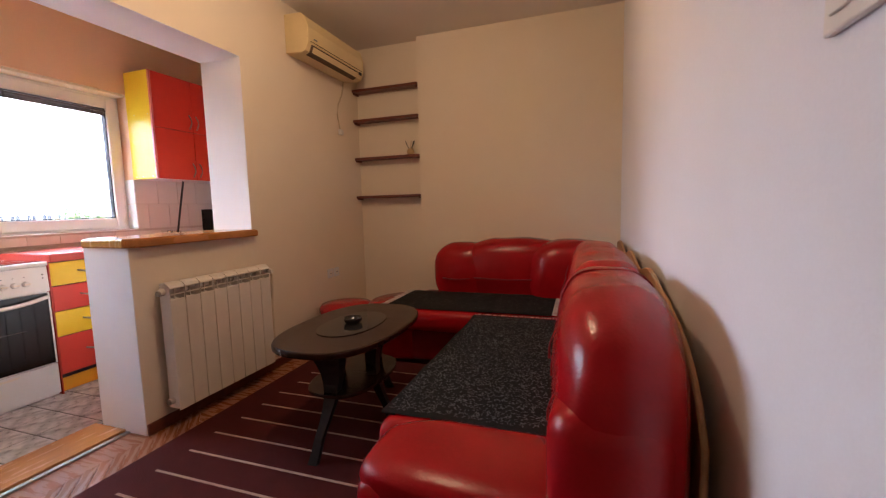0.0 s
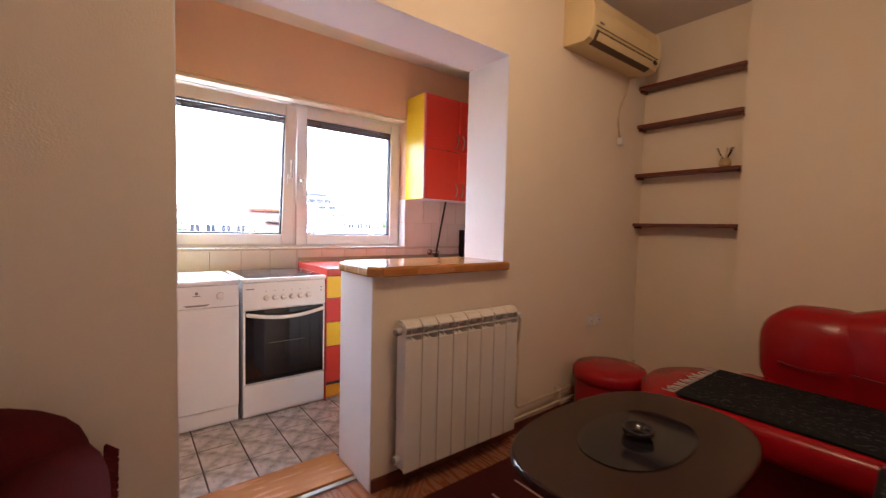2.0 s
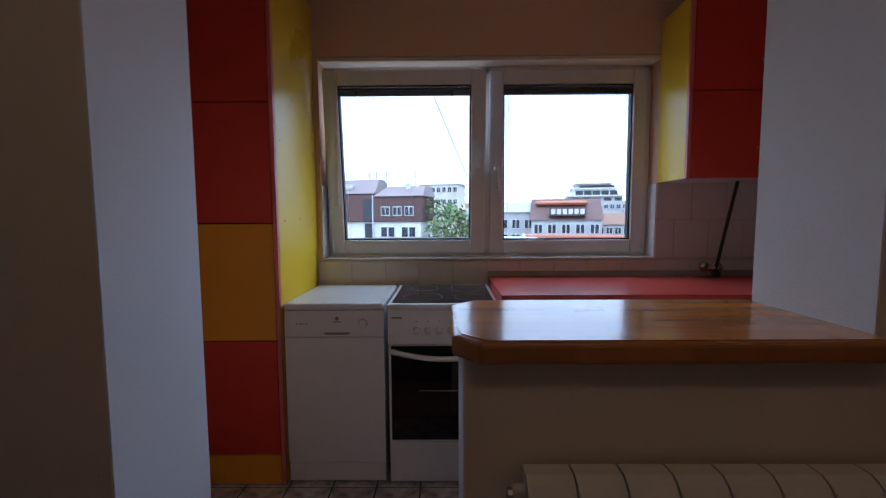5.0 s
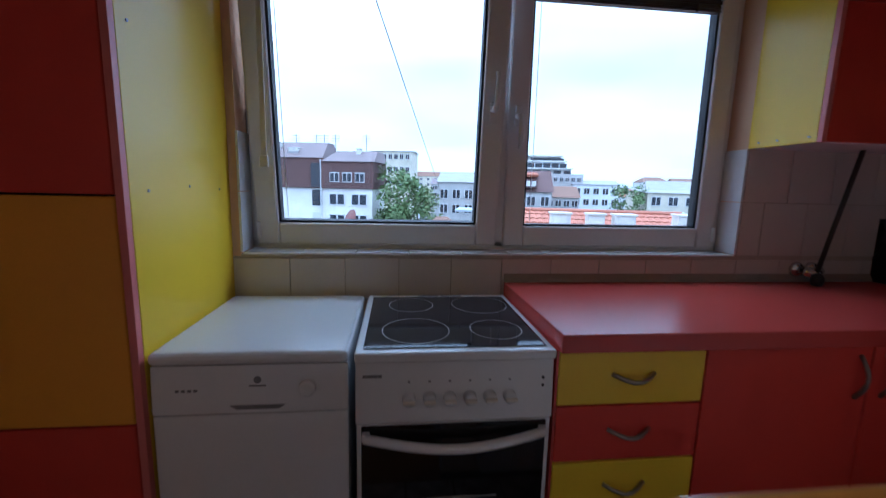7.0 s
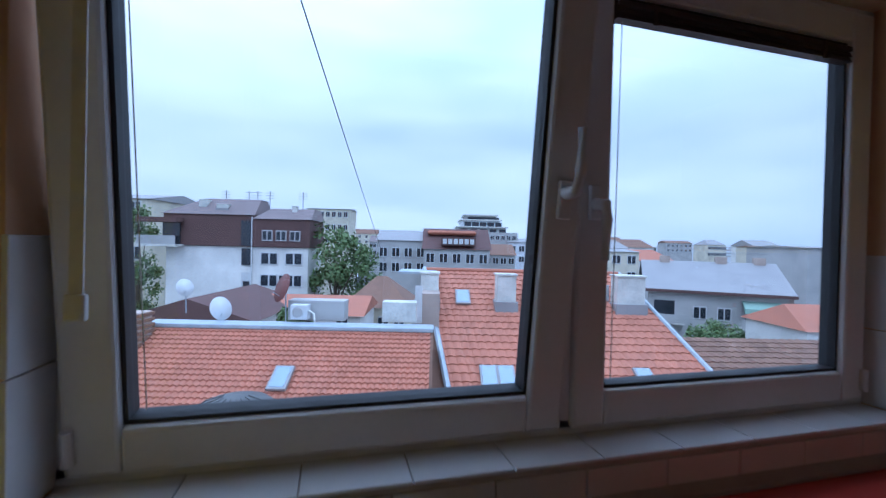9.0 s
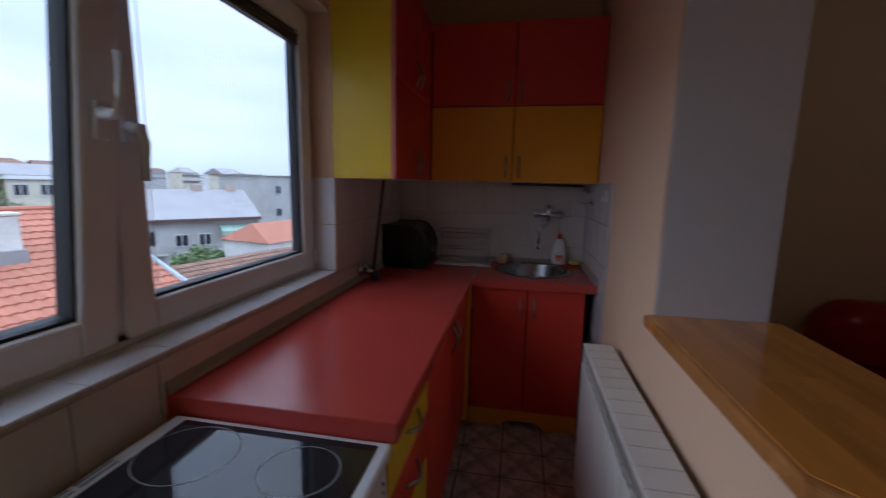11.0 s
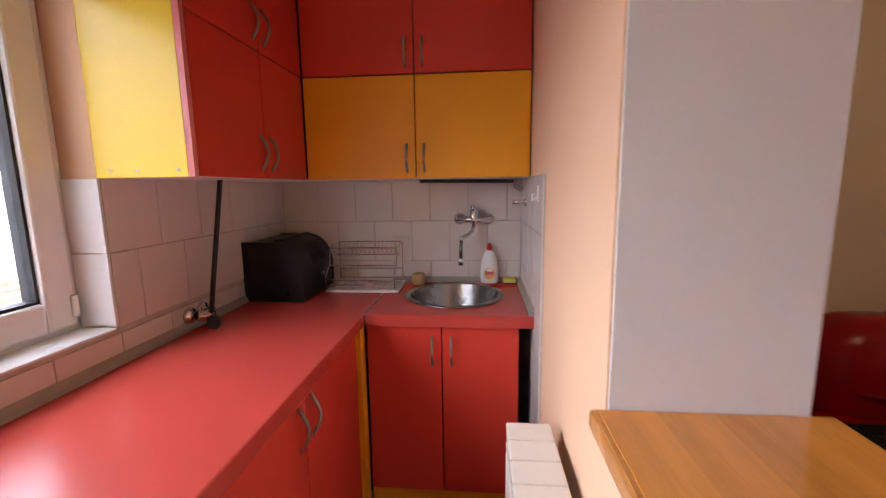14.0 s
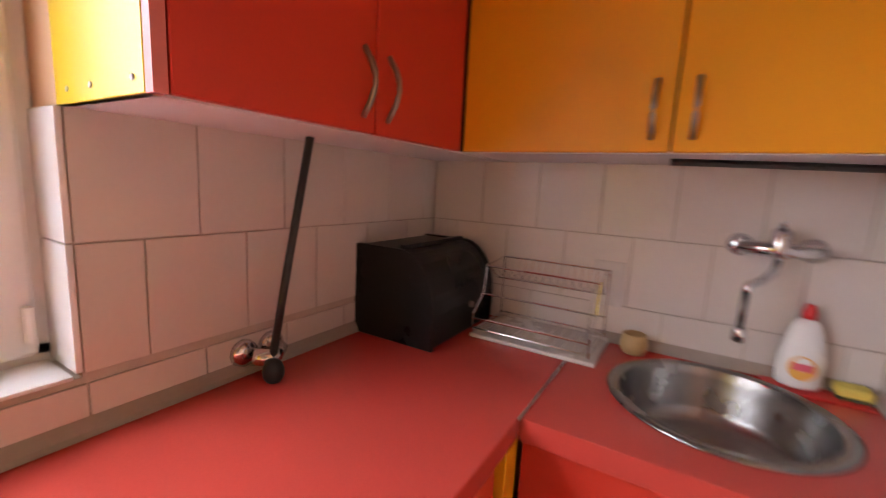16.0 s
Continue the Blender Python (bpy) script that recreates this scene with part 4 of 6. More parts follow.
def seat_slab(x0, x1, y0, y1, z0, z1, r, name):
    part(name, box(x0, x1, y0, y1, z0, z1, r, 4), leather, sofa, smooth=True)


seat_slab(-1.15, -0.46, 1.90, 3.46, 0.27, 0.425, 0.055, "seat")
seat_slab(-1.80, -0.46, 3.33, 4.12, 0.27, 0.425, 0.055, "seat")
part("round_seat", lathe([(0.28, 0.03), (0.30, 0.06), (0.30, 0.25), (0.345, 0.28), (0.37, 0.33), (0.365, 0.38), (0.33, 0.415), (0.2, 0.428)], (-1.76, 3.70, 0), 36), leather, sofa, "rounded end seat", smooth=True)


def lobe(c, r, name="backrest", power=2.6):
    return part(name, ball(c, *r, power=power, nu=36, nv=22, lump=0.035), leather, sofa, smooth=True)


lobe((-0.395, 2.07, 0.585), (0.170, 0.47, 0.335), power=3.3)
lobe((-0.385, 2.80, 0.59), (0.170, 0.50, 0.325), power=3.2)
lobe((-0.385, 3.55, 0.585), (0.17, 0.52, 0.30), power=3.4)
lobe((-0.55, 4.10, 0.58), (0.33, 0.23, 0.285), power=3.2)
lobe((-1.00, 4.17, 0.595), (0.47, 0.19, 0.28), power=2.9)
lobe((-1.45, 4.175, 0.575), (0.27, 0.18, 0.265), power=2.6)
# seams pressed along the far backrest, their shade drawn as darker tubes
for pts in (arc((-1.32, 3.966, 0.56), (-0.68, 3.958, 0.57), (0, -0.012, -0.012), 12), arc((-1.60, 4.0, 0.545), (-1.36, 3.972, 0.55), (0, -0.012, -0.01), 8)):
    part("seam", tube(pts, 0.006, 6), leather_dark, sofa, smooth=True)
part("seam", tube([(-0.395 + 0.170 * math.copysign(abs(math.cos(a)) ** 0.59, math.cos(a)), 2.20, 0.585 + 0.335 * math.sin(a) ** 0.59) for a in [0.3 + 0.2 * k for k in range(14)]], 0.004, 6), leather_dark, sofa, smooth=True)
# near arm: a rolled pad that meets the backrest
part("armrest", box(-1.08, -0.36, 1.62, 1.955, 0.03, 0.410, 0.06, 5), leather, sofa, smooth=True)
part("arm_roll", ball((-0.75, 1.785, 0.392), 0.345, 0.180, 0.066, power=3.6, lump=0.05), leather, sofa, smooth=True)
part("end_panel", box(-0.56, -0.285, 1.585, 1.86, 0.03, 0.70, 0.085, 5), leather, sofa, smooth=True)
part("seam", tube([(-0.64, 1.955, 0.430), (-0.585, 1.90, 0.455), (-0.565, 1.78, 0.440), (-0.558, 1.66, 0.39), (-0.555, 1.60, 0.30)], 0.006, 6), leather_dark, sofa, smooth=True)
# gathered folds on the near backrest: thin darker tubes paint the shade in them
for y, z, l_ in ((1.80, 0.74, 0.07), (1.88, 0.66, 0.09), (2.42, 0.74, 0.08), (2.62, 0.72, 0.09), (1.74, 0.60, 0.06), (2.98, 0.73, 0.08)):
    part("crease_shade", tube(arc((-0.562, y, z), (-0.548, y + 0.35 * l_, z + l_), (-0.006, 0, 0), 6), 0.004, 5, taper=0.4), leather_dark, sofa, smooth=True)
# tan rear board that follows the backrests
edge = []
for k in range(41):
    y = 1.72 + 2.38 * k / 40
    top = 0.52 + 0.33 * min(1, max(0, (y - 1.70) / 0.5)) ** 0.5 + 0.022 * math.sin((y - 1.7) * 2 * math.pi / 0.68)
    edge.append((y, top))
part("rear_board", prism([(1.72, 0.03)] + edge + [(4.10, 0.03)], "x", -0.226, -0.210, 0.004, 1), backing, sofa, "tan unfinished rear board")
for x, y in ((-0.98, 1.72), (-0.98, 3.3), (-1.7, 3.55), (-0.4, 1.66), (-0.4, 4.2)):
    part("foot", lathe([(0.025, 0.0), (0.03, 0.04)], (x, y, 0), 12), rubber, sofa)


# blankets
def blanket(name, x0, x1, y0, y1, z, label, along, flecks):
    b = thing(name, ((x0 + x1) / 2, (y0 + y1) / 2, z), label, "blanket", "sofa blankets")
    bm = bmesh.new()
    nx, ny = 22, 22
    grid = []
    for i in range(nx + 1):
        row = []
        for j in range(ny + 1):
            x, y = x0 + (x1 - x0) * i / nx, y0 + (y1 - y0) * j / ny
            x += 0.008 * noise.noise(Vector((x * 4, y * 4, 3)))
            y += 0.008 * noise.noise(Vector((x * 4, y * 4, 9)))
            row.append((x, y, z + 0.007 + 0.004 * noise.noise(Vector((x * 9, y * 9, 1)))))
        grid.append(row)
    for off, flip in ((0.0, False), (-0.006, True)):
        vs = [[bm.verts.new((x, y, zz + off)) for x, y, zz in row] for row in grid]
        for i in range(nx):
            for j in range(ny):
                q = (vs[i][j], vs[i + 1][j], vs[i + 1][j + 1], vs[i][j + 1])
                bm.faces.new(q[::-1] if flip else q)
    part("cloth", bm, blanket_black, b, smooth=True)
    fr = bmesh.new()
    if along == "x":
        for xe, s in ((x0, -1), (x1, 1)):
            for k in range(26):
                y = y0 + (y1 - y0) * (k + 0.5) / 26
                tube([(xe, y, z + 0.009), (xe + s * 0.03, y + random.uniform(-0.012, 0.012), z + 0.008), (xe + s * random.uniform(0.045, 0.065), y + random.uniform(-0.02, 0.02), z + 0.006)], 0.0028, 4, bm=fr)
    else:
        for k in range(34):
            x = x0 + (x1 - x0) * (k + 0.5) / 34
            tube([(x, y1, z + 0.012), (x + random.uniform(-0.01, 0.01), y1 + random.uniform(0.01, 0.03), z + 0.008)], 0.0028, 4, bm=fr)
    tagged(part("fringe", fr, fringe_white, b, "short off-white knotted fringe"), kind="stuff")
    if flecks:
        fl = bmesh.new()
        for k in range(flecks):
            x, y, a = random.uniform(x0 + 0.02, x1 - 0.02), random.uniform(y0 + 0.02, y1 - 0.02), random.uniform(0, 6.28)
            l_, w_ = random.uniform(0.003, 0.008), 0.0012
            c, s = math.cos(a), math.sin(a)
            zz = z + 0.0125 + random.uniform(-0.001, 0.0015)
            fl.faces.new([fl.verts.new((x + c * u - s * v, y + s * u + c * v, zz)) for u, v in ((-l_, -w_), (l_, -w_), (l_, w_), (-l_, w_))])
        tagged(part("yarn_fleck", fl, fleck, b), kind="stuff")
    return b


blanket("blanket", -1.150, -0.57, 1.965, 3.30, 0.424, "charcoal blanket with grey yarn flecks on the sofa", "y", 4200)
blanket("blanket", -1.85, -0.66, 3.38, 3.97, 0.428, "charcoal fringed blanket on the sofa's far seat", "x", 900)

ot = thing("round_stool", (-2.36, 3.69, 0), "round red leatherette stool beside the sofa", "stool")
part("body", lathe([(0.20, 0.0), (0.208, 0.02), (0.208, 0.27), (0.20, 0.285)], (-2.36, 3.69, 0), 32), leather, ot, smooth=True)
part("lid", lathe([(0.212, 0.287), (0.222, 0.30), (0.222, 0.335), (0.205, 0.36), (0.12, 0.372)], (-2.36, 3.69, 0), 32), leather, ot, "padded lid", smooth=True)

# ---- coffee table ----
TX, TY, TZ = -1.64, 2.605, 0.537
def oval(rx, ry, p=2.6, n=56):
    s = lambda v: math.copysign(abs(v) ** (2 / p), v)
    return [(TX + rx * s(math.cos(2 * math.pi * k / n)), TY + ry * s(math.sin(2 * math.pi * k / n))) for k in range(n)]
ct = thing("coffee_table", (TX, TY, 0), "dark oval wooden coffee table with a black inlay", "table")
part("tabletop", prism(oval(0.295, 0.465), "z", TZ - 0.032, TZ, 0.010, 3), table_wood, ct)
part("inlay", prism(oval(0.15, 0.24, 2.2), "z", TZ - 0.002, TZ + 0.0035), black_glass, ct, "black glass oval inlay")
for dx, dy in ((0.02, -0.40), (0.0, 0.38), (0.17, 0.04), (-0.17, -0.02)):
    l_ = math.hypot(dx, dy)
    ux, uy = dx / l_, dy / l_
    bmleg = bmesh.new()
    rings = []
    for k in range(11):
        f = k / 10
        z = (TZ - 0.034) * (1 - f)
        out = l_ * (0.72 - 0.18 * math.sin(math.pi * min(1, f * 1.25)) + 0.36 * f ** 3)
        wd = 0.30 - 0.25 * (1 - (1 - f) ** 2.2) + 0.03 * f ** 6
        dp = 0.07 - 0.045 * f
        cx, cy = TX + ux * out, TY + uy * out
        rings.append([bmleg.verts.new((cx + ux * a * dp - uy * b * wd * 0.6, cy + uy * a * dp + ux * b * wd * 0.6, z)) for a, b in ((-0.5, -0.5), (0.5, -0.5), (0.5, 0.5), (-0.5, 0.5))])
    for p, q in zip(rings, rings[1:]):
        for k in range(4):
            bmleg.faces.new((p[k], p[(k + 1) % 4], q[(k + 1) % 4], q[k]))
    bmleg.faces.new(rings[0])
    bmleg.faces.new(rings[-1])
    bmesh.ops.recalc_face_normals(bmleg, faces=bmleg.faces[:])
    part("leg", bmleg, black_wood, ct)
part("lower_shelf", prism([(TX + (x - TX) * 0.62, TY + (y - TY) * 0.62) for x, y in oval(0.295, 0.465)], "z", 0.25, 0.266, 0.004), table_wood, ct)
ash = thing("ashtray", (TX, TY, TZ + 0.004), "small black glass ashtray on the table", "ashtray")
part("bowl", lathe([(0.028, 0.0), (0.045, 0.008), (0.05, 0.028), (0.046, 0.03), (0.04, 0.012), (0.02, 0.008)], (TX, TY, TZ + 0.004), 24), black_glass, ash, smooth=True)

# ---- armchair ----
arm = thing("armchair", (-2.25, 0.82, 0), "dark red plush armchair with a tasselled edge", "armchair")
part("seat", box(-2.56, -1.86, 0.34, 1.16, 0.06, 0.42, 0.07, 4), armchair_cloth, arm, smooth=True)
part("backrest", ball((-2.45, 0.76, 0.51), 0.145, 0.45, 0.23, power=3), armchair_cloth, arm, smooth=True)
part("armrest", ball((-2.22, 1.135, 0.42), 0.35, 0.12, 0.215, power=3), armchair_cloth, arm, smooth=True)
part("armrest", ball((-2.22, 0.40, 0.42), 0.36, 0.125, 0.225, power=3), armchair_cloth, arm, smooth=True)
tas = bmesh.new()
for k in range(40):
    a = k / 39
    x = -2.52 + 0.62 * a
    tube([(x, 1.232, 0.55 - 0.05 * a), (x + random.uniform(-0.006, 0.006), 1.262, 0.525 - 0.05 * a)], 0.006, 5, bm=tas)
tagged(part("tassel_trim", tas, armchair_cloth, arm, "short dark red tassels"), kind="stuff")
for x, y in ((-2.5, 0.42), (-2.5, 1.08), (-1.93, 0.42), (-1.93, 1.08)):
    part("leg", lathe([(0.02, 0), (0.026, 0.07)], (x, y, 0), 10), black_wood, arm)

# ---- kitchen: small things ----
radiator("radiator", PK - 0.004, -1, 2.29, 3.325, 0.10, 0.775, 13, "white sectional radiator on the kitchen side of the low wall", 0.15, True)
bx = thing("bread_bin", (-4.07, 4.19, 0.9), "black wooden bread bin with a curved lid", "bread bin")
prof_ = [(-4.215, 0.901), (-3.935, 0.901), (-3.932, 0.985)] + [(-4.055 + 0.122 * math.cos(a), 1.0 + 0.150 * math.sin(a)) for a in [0.0 + 0.157 * k for k in range(11)]] + [(-4.215, 1.15)]
part("side", prism(prof_, "y", 3.975, 3.993, 0.002, 1), box_black, bx)
part("side", prism(prof_, "y", 4.342, 4.36, 0.002, 1), box_black, bx)
part("lid", prism([(x + (0.005 if x < -4.1 else -0.005), z - (0.005 if z > 1.0 else -0.004)) for x, z in prof_], "y", 3.9935, 4.3415), box_black, bx)
part("lid_lip", box(-4.07, -4.05, 3.996, 4.339, 1.146, 1.158, 0.003), box_black, bx)
part("knob", ball((-3.925, 4.188, 0.985), 0.01, 0.01, 0.01, nu=12, nv=8), pewter, bx, smooth=True)
shift(bx, -0.02, 0.022, 0.012, 1.0, 1.09)

rk = thing("dish_rack", (-3.735, 4.26, 0.905), "chrome wire dish rack on a plastic tray", "dish rack")
RX0, RX1, RY0, RY1 = -3.905, -3.562, 4.165, 4.385
part("tray", box(RX0 - 0.005, RX1 + 0.02, RY0 - 0.01, RY1 + 0.02, 0.901, 0.912, 0.004), clear_plastic, rk, "milky plastic drip tray")
part("back_panel", box(RX1 - 0.05, RX1 + 0.04, RY1 + 0.012, RY1 + 0.018, 1.0, 1.125, 0.002, 1), clear_plastic, rk)
for x in (RX0, RX1):
    part("side_frame", tube([(x, RY0, 0.92), (x, RY0 - 0.005, 0.965), (x, RY0 + 0.06, 1.01), (x, RY0 + 0.075, 1.09), (x, RY1, 1.10), (x, RY1, 0.92), (x, RY0, 0.92)], 0.0032, 6), chrome, rk)
for y, z in ((RY0, 0.925), (RY0 - 0.004, 0.955), (RY0 + 0.06, 1.01), (RY0 + 0.075, 1.088), (RY1, 1.10), (RY1, 0.97), (RY1, 0.925), (RY0 + 0.16, 1.045)):
    part("rail", tube([(RX0, y, z), (RX1, y, z)], 0.0028, 6), chrome, rk)
for k in range(15):
    x = RX0 + (RX1 - RX0) * (k + 0.5) / 15
    part("wire", tube([(x, RY1, 1.10), (x, RY0 + 0.20, 1.055), (x, RY0 + 0.16, 1.045), (x, RY0 + 0.12, 1.06), (x, RY0 + 0.075, 1.088)], 0.0018, 5), chrome, rk)
for k in range(12):
    x = RX0 + (RX1 - RX0) * (k + 0.5) / 12
    part("wire", tube([(x, RY0, 0.926), (x, RY1, 0.93)], 0.0016, 5), chrome, rk)
shift(rk, -0.02, 0.022, 0.012, 1.0, 1.12)
cup = thing("wooden_cup", (-3.476, 4.35, 0.9), "small pale wooden cup beside the sink", "cup")
part("cup", lathe([(0.027, 0.001), (0.035, 0.012), (0.037, 0.03), (0.032, 0.058), (0.028, 0.06), (0.029, 0.03)], (-3.476, 4.35, 0.9), 22), cup_wood, cup, smooth=True)
shift(cup, -0.015, 0.015, 0.012)
bt = thing("detergent_bottle", (-3.125, 4.355, 0.9), "white dish soap bottle with a red cap", "bottle")
part("body", lathe([(0.04, 0.005), (0.046, 0.014), (0.046, 0.083), (0.039, 0.124), (0.029, 0.159), (0.014, 0.177)], (-3.125, 4.355, 0.9), 24, sx=1.0, sy=0.62), bottle_white, bt, smooth=True)
part("cap", lathe([(0.014, 0.177), (0.015, 0.193), (0.010, 0.207), (0.009, 0.212)], (-3.125, 4.355, 0.9), 16), cap_red, bt, smooth=True)
lb = part("label", lathe([(0.030, 0), (0.030, 0.0015)], (0, 0, 0), 24, sx=0.95), label_orange, bt)
lb.matrix_basis = pose(-3.125, 4.3275, 0.958, 90, 0, 0)
part("label_print", box(-3.145, -3.105, 4.3245, 4.3255, 0.952, 0.970, 0), label_pink, bt)
part("label_print", lathe([(0.017, 0), (0.017, 0.001)], (0, 0, 0), 18), bottle_white, bt).matrix_basis = pose(-3.125, 4.3258, 0.968, 90, 0, 0)
shift(bt, 0.005, 0.025, 0.0155)
mt = thing("sink_mat", (-3.06, 4.345, 0.9), "dark red plastic mat under the bottle", "mat")
part("mat", box(-3.19, -2.985, 4.31, 4.40, 0.901, 0.9045, 0.001, 1), cap_red, mt)
shift(mt, 0, 0.022, 0.012)
sp = thing("sponge", (-3.01, 4.355, 0.905), "yellow kitchen sponge with dark scouring pad", "sponge")
part("foam", box(-3.05, -2.985, 4.335, 4.385, 0.911, 0.935, 0.006), sponge_yellow, sp)
part("scourer", box(-3.05, -2.985, 4.335, 4.385, 0.9045, 0.911, 0.001, 1), scour_dark, sp)

shift(sp, 0, 0.022, 0.0125)

tp = thing("wall_tap", (-3.18, 4.37, 1.24), "chrome wall mixer tap over the sink", "tap")
for x in (-3.255, -3.105):
    part("rosette", lathe([(0.031, 0), (0.029, 0.012), (0.016, 0.022)], (0, 0, 0), 22), chrome, tp, smooth=True).matrix_basis = pose(x, YK - 0.009, 1.24, 90, 0, 0)
    part("inlet", tube([(x, YK - 0.02, 1.24), (x, YK - 0.06, 1.24)], 0.012, 12), chrome, tp, smooth=True)
part("valve_body", tube([(-3.265, YK - 0.062, 1.24), (-3.095, YK - 0.062, 1.24)], 0.018, 14), chrome, tp, smooth=True)
part("cartridge", lathe([(0.020, -0.02), (0.022, 0.0), (0.022, 0.045), (0.016, 0.052)], (-3.18, YK - 0.064, 1.24), 18), chrome, tp, smooth=True)
part("lever", tube([(-3.18, YK - 0.07, 1.292), (-3.185, YK - 0.10, 1.303), (-3.19, YK - 0.145, 1.308)], 0.009, 10, taper=0.7), chrome, tp, smooth=True)
part("spout", tube([(-3.18, YK - 0.064, 1.215), (-3.185, YK - 0.075, 1.185), (-3.21, YK - 0.11, 1.165), (-3.238, YK - 0.15, 1.158), (-3.242, YK - 0.158, 1.14)], 0.010, 10), chrome, tp, smooth=True)
part("hose", tube([(-3.242, YK - 0.158, 1.14), (-3.243, YK - 0.158, 1.055)], 0.0085, 10), steel, tp, smooth=True)
part("nozzle", lathe([(0.010, 0.0), (0.014, 0.004), (0.014, 0.03), (0.010, 0.036)], (-3.243, YK - 0.158, 1.02), 16), chrome, tp, smooth=True)
shift(tp, -0.02, 0, 0.012)
sv = thing("stop_valve", (PK, 4.19, 1.345), "chrome stop valve on the tiled side wall", "valve")
part("rosette", lathe([(0.028, 0), (0.026, 0.008), (0.012, 0.014)], (0, 0, 0), 20), chrome, sv, smooth=True).matrix_basis = pose(PK - 0.012, 4.19, 1.345, 0, -90, 0)
part("spindle", tube([(PK - 0.02, 4.19, 1.345), (PK - 0.075, 4.19, 1.345)], 0.010, 10), chrome, sv, smooth=True)
part("outlet_stub", tube([(PK - 0.03, 4.22, 1.40), (PK - 0.06, 4.22, 1.42), (PK - 0.06, 4.22, 1.45)], 0.013, 10), pewter, sv)
hk = thing("wall_hook", (PK, 3.80, 1.40), "white plastic hook on the tiled side wall", "hook")
part("plate", box(PK - 0.016, PK - 0.011, 3.785, 3.815, 1.36, 1.42, 0.002, 1), cord_white, hk)
part("hook", tube([(PK - 0.018, 3.80, 1.375), (PK - 0.035, 3.80, 1.365), (PK - 0.035, 3.80, 1.39)], 0.005, 8), cord_white, hk)
hs = thing("gas_hose", (-4.19, 3.72, 0.9), "black hose running from a chrome valve to the cabinet", "hose")
part("hose", tube([(-4.165, 3.66, 0.96), (-4.155, 3.68, 1.10), (-4.14, 3.71, 1.30), (-4.13, 3.735, 1.455)], 0.009, 10), black_hose, hs, smooth=True)
for y in (3.63, 3.70):
    part("rosette", lathe([(0.032, 0), (0.030, 0.012), (0.014, 0.02)], (0, 0, 0), 20), chrome, hs, smooth=True).matrix_basis = pose(WX + 0.010, y, 0.965, 0, 90, 0)
part("valve", tube([(-4.195, 3.70, 0.965), (-4.17, 3.665, 0.955), (-4.195, 3.63, 0.965)], 0.02, 12), chrome, hs, smooth=True)
part("valve_knob", ball((-4.15, 3.65, 0.935), 0.024, 0.024, 0.03, nu=16, nv=10), black_hose, hs, smooth=True)
us = thing("cabinet_pipe", (-3.15, 4.3, 1.44), "dark thin pipe under the wall cabinet", "pipe")
part("pipe", tube([(-3.45, 4.2, 1.446), (-3.2, 4.24, 1.444), (-3.0, 4.26, 1.44)], 0.008, 8), black_hose, us)

# ---- outdoors, in a frame that looks out of the window: x across, y away, z from the eye's height ----
OUT = pose(-3.46, 1.85, 1.47, 0, 0, 76.3)


def outside(ob):
    """Stand a thing out in the town; the street falls away from the house, then levels out."""
    d = ob.matrix_basis.translation.y
    fall = 0.0 if d < 8 else 0.36 if d < 20 else min(0.029 * d, 1.3) if d < 55 else 0.55 if d < 130 else 0.1
    ob.matrix_basis = OUT @ Matrix.Translation((0, 0, -fall)) @ ob.matrix_basis
    return ob


def out_thing(name, at, label, category, group="", kind=""):
    return thing(name, at, label, category, group, kind)


def windows(parent, x0, x1, y, zs, n, w, h, skip=()):
    """Rows of framed windows on a front that faces the viewer at depth y."""
    for r, z in enumerate(zs):
        for k in range(n):
            if (r, k) in skip:
                continue
            cx = x0 + (x1 - x0) * (k + 0.5) / n
            win = part("window", box(cx - w / 2, cx + w / 2, y - 0.08, y + 0.05, z, z + h), frame_white, parent)
            for s in (-1, 1):
                part("pane", box(cx + s * w * 0.24 - w * 0.19, cx + s * w * 0.24 + w * 0.19, y - 0.11, y - 0.075, z + 0.1, z + h - 0.1), pane_dark, win)


def tiled_roof(x0, x1, y0, z0, y1, z1, course, tile, material, lean0=0.0, lean1=0.0):
    """Courses of curved roof tiles from the eaves (y0, z0) up to the ridge (y1, z1); lean slants the sides."""
    bm = bmesh.new()
    n = max(1, round(math.hypot(y1 - y0, z1 - z0) / course))
    for c in range(n):
        f0, f1 = c / n, (c + 1.12) / n
        xa, xb = x0 + lean0 * (c + 0.5) / n, x1 + lean1 * (c + 0.5) / n
        m = max(1, round((xb - xa) / tile))
        low, high = [], []
        for k in range(m * 4 + 1):
            x = xa + (xb - xa) * k / (m * 4)
            wave = 0.02 * (1, 0.3, -1, 0.3)[k % 4]
            low.append((x, y0 + (y1 - y0) * f0, z0 + (z1 - z0) * f0 + 0.055 + wave))
            high.append((x, y0 + (y1 - y0) * min(f1, 1.0), z0 + (z1 - z0) * min(f1, 1.0) + wave))
        for k in range(0, m * 4, 4):
            lo = [bm.verts.new(p) for p in low[k:k + 5]]
            hi = [bm.verts.new(p) for p in high[k:k + 5]]
            un = [bm.verts.new((p[0], p[1] + 0.005, p[2] - 0.05)) for p in low[k:k + 5]]
            for j in range(4):
                bm.faces.new((lo[j], lo[j + 1], hi[j + 1], hi[j]))
                bm.faces.new((un[j], un[j + 1], lo[j + 1], lo[j]))
    return bm


GR = -16.0
ground = structure("ground", box(-2500, 2500, -300, 3500, GR - 1, GR), asphalt, "grey streets and yards between the houses", "ground")
outside(ground)


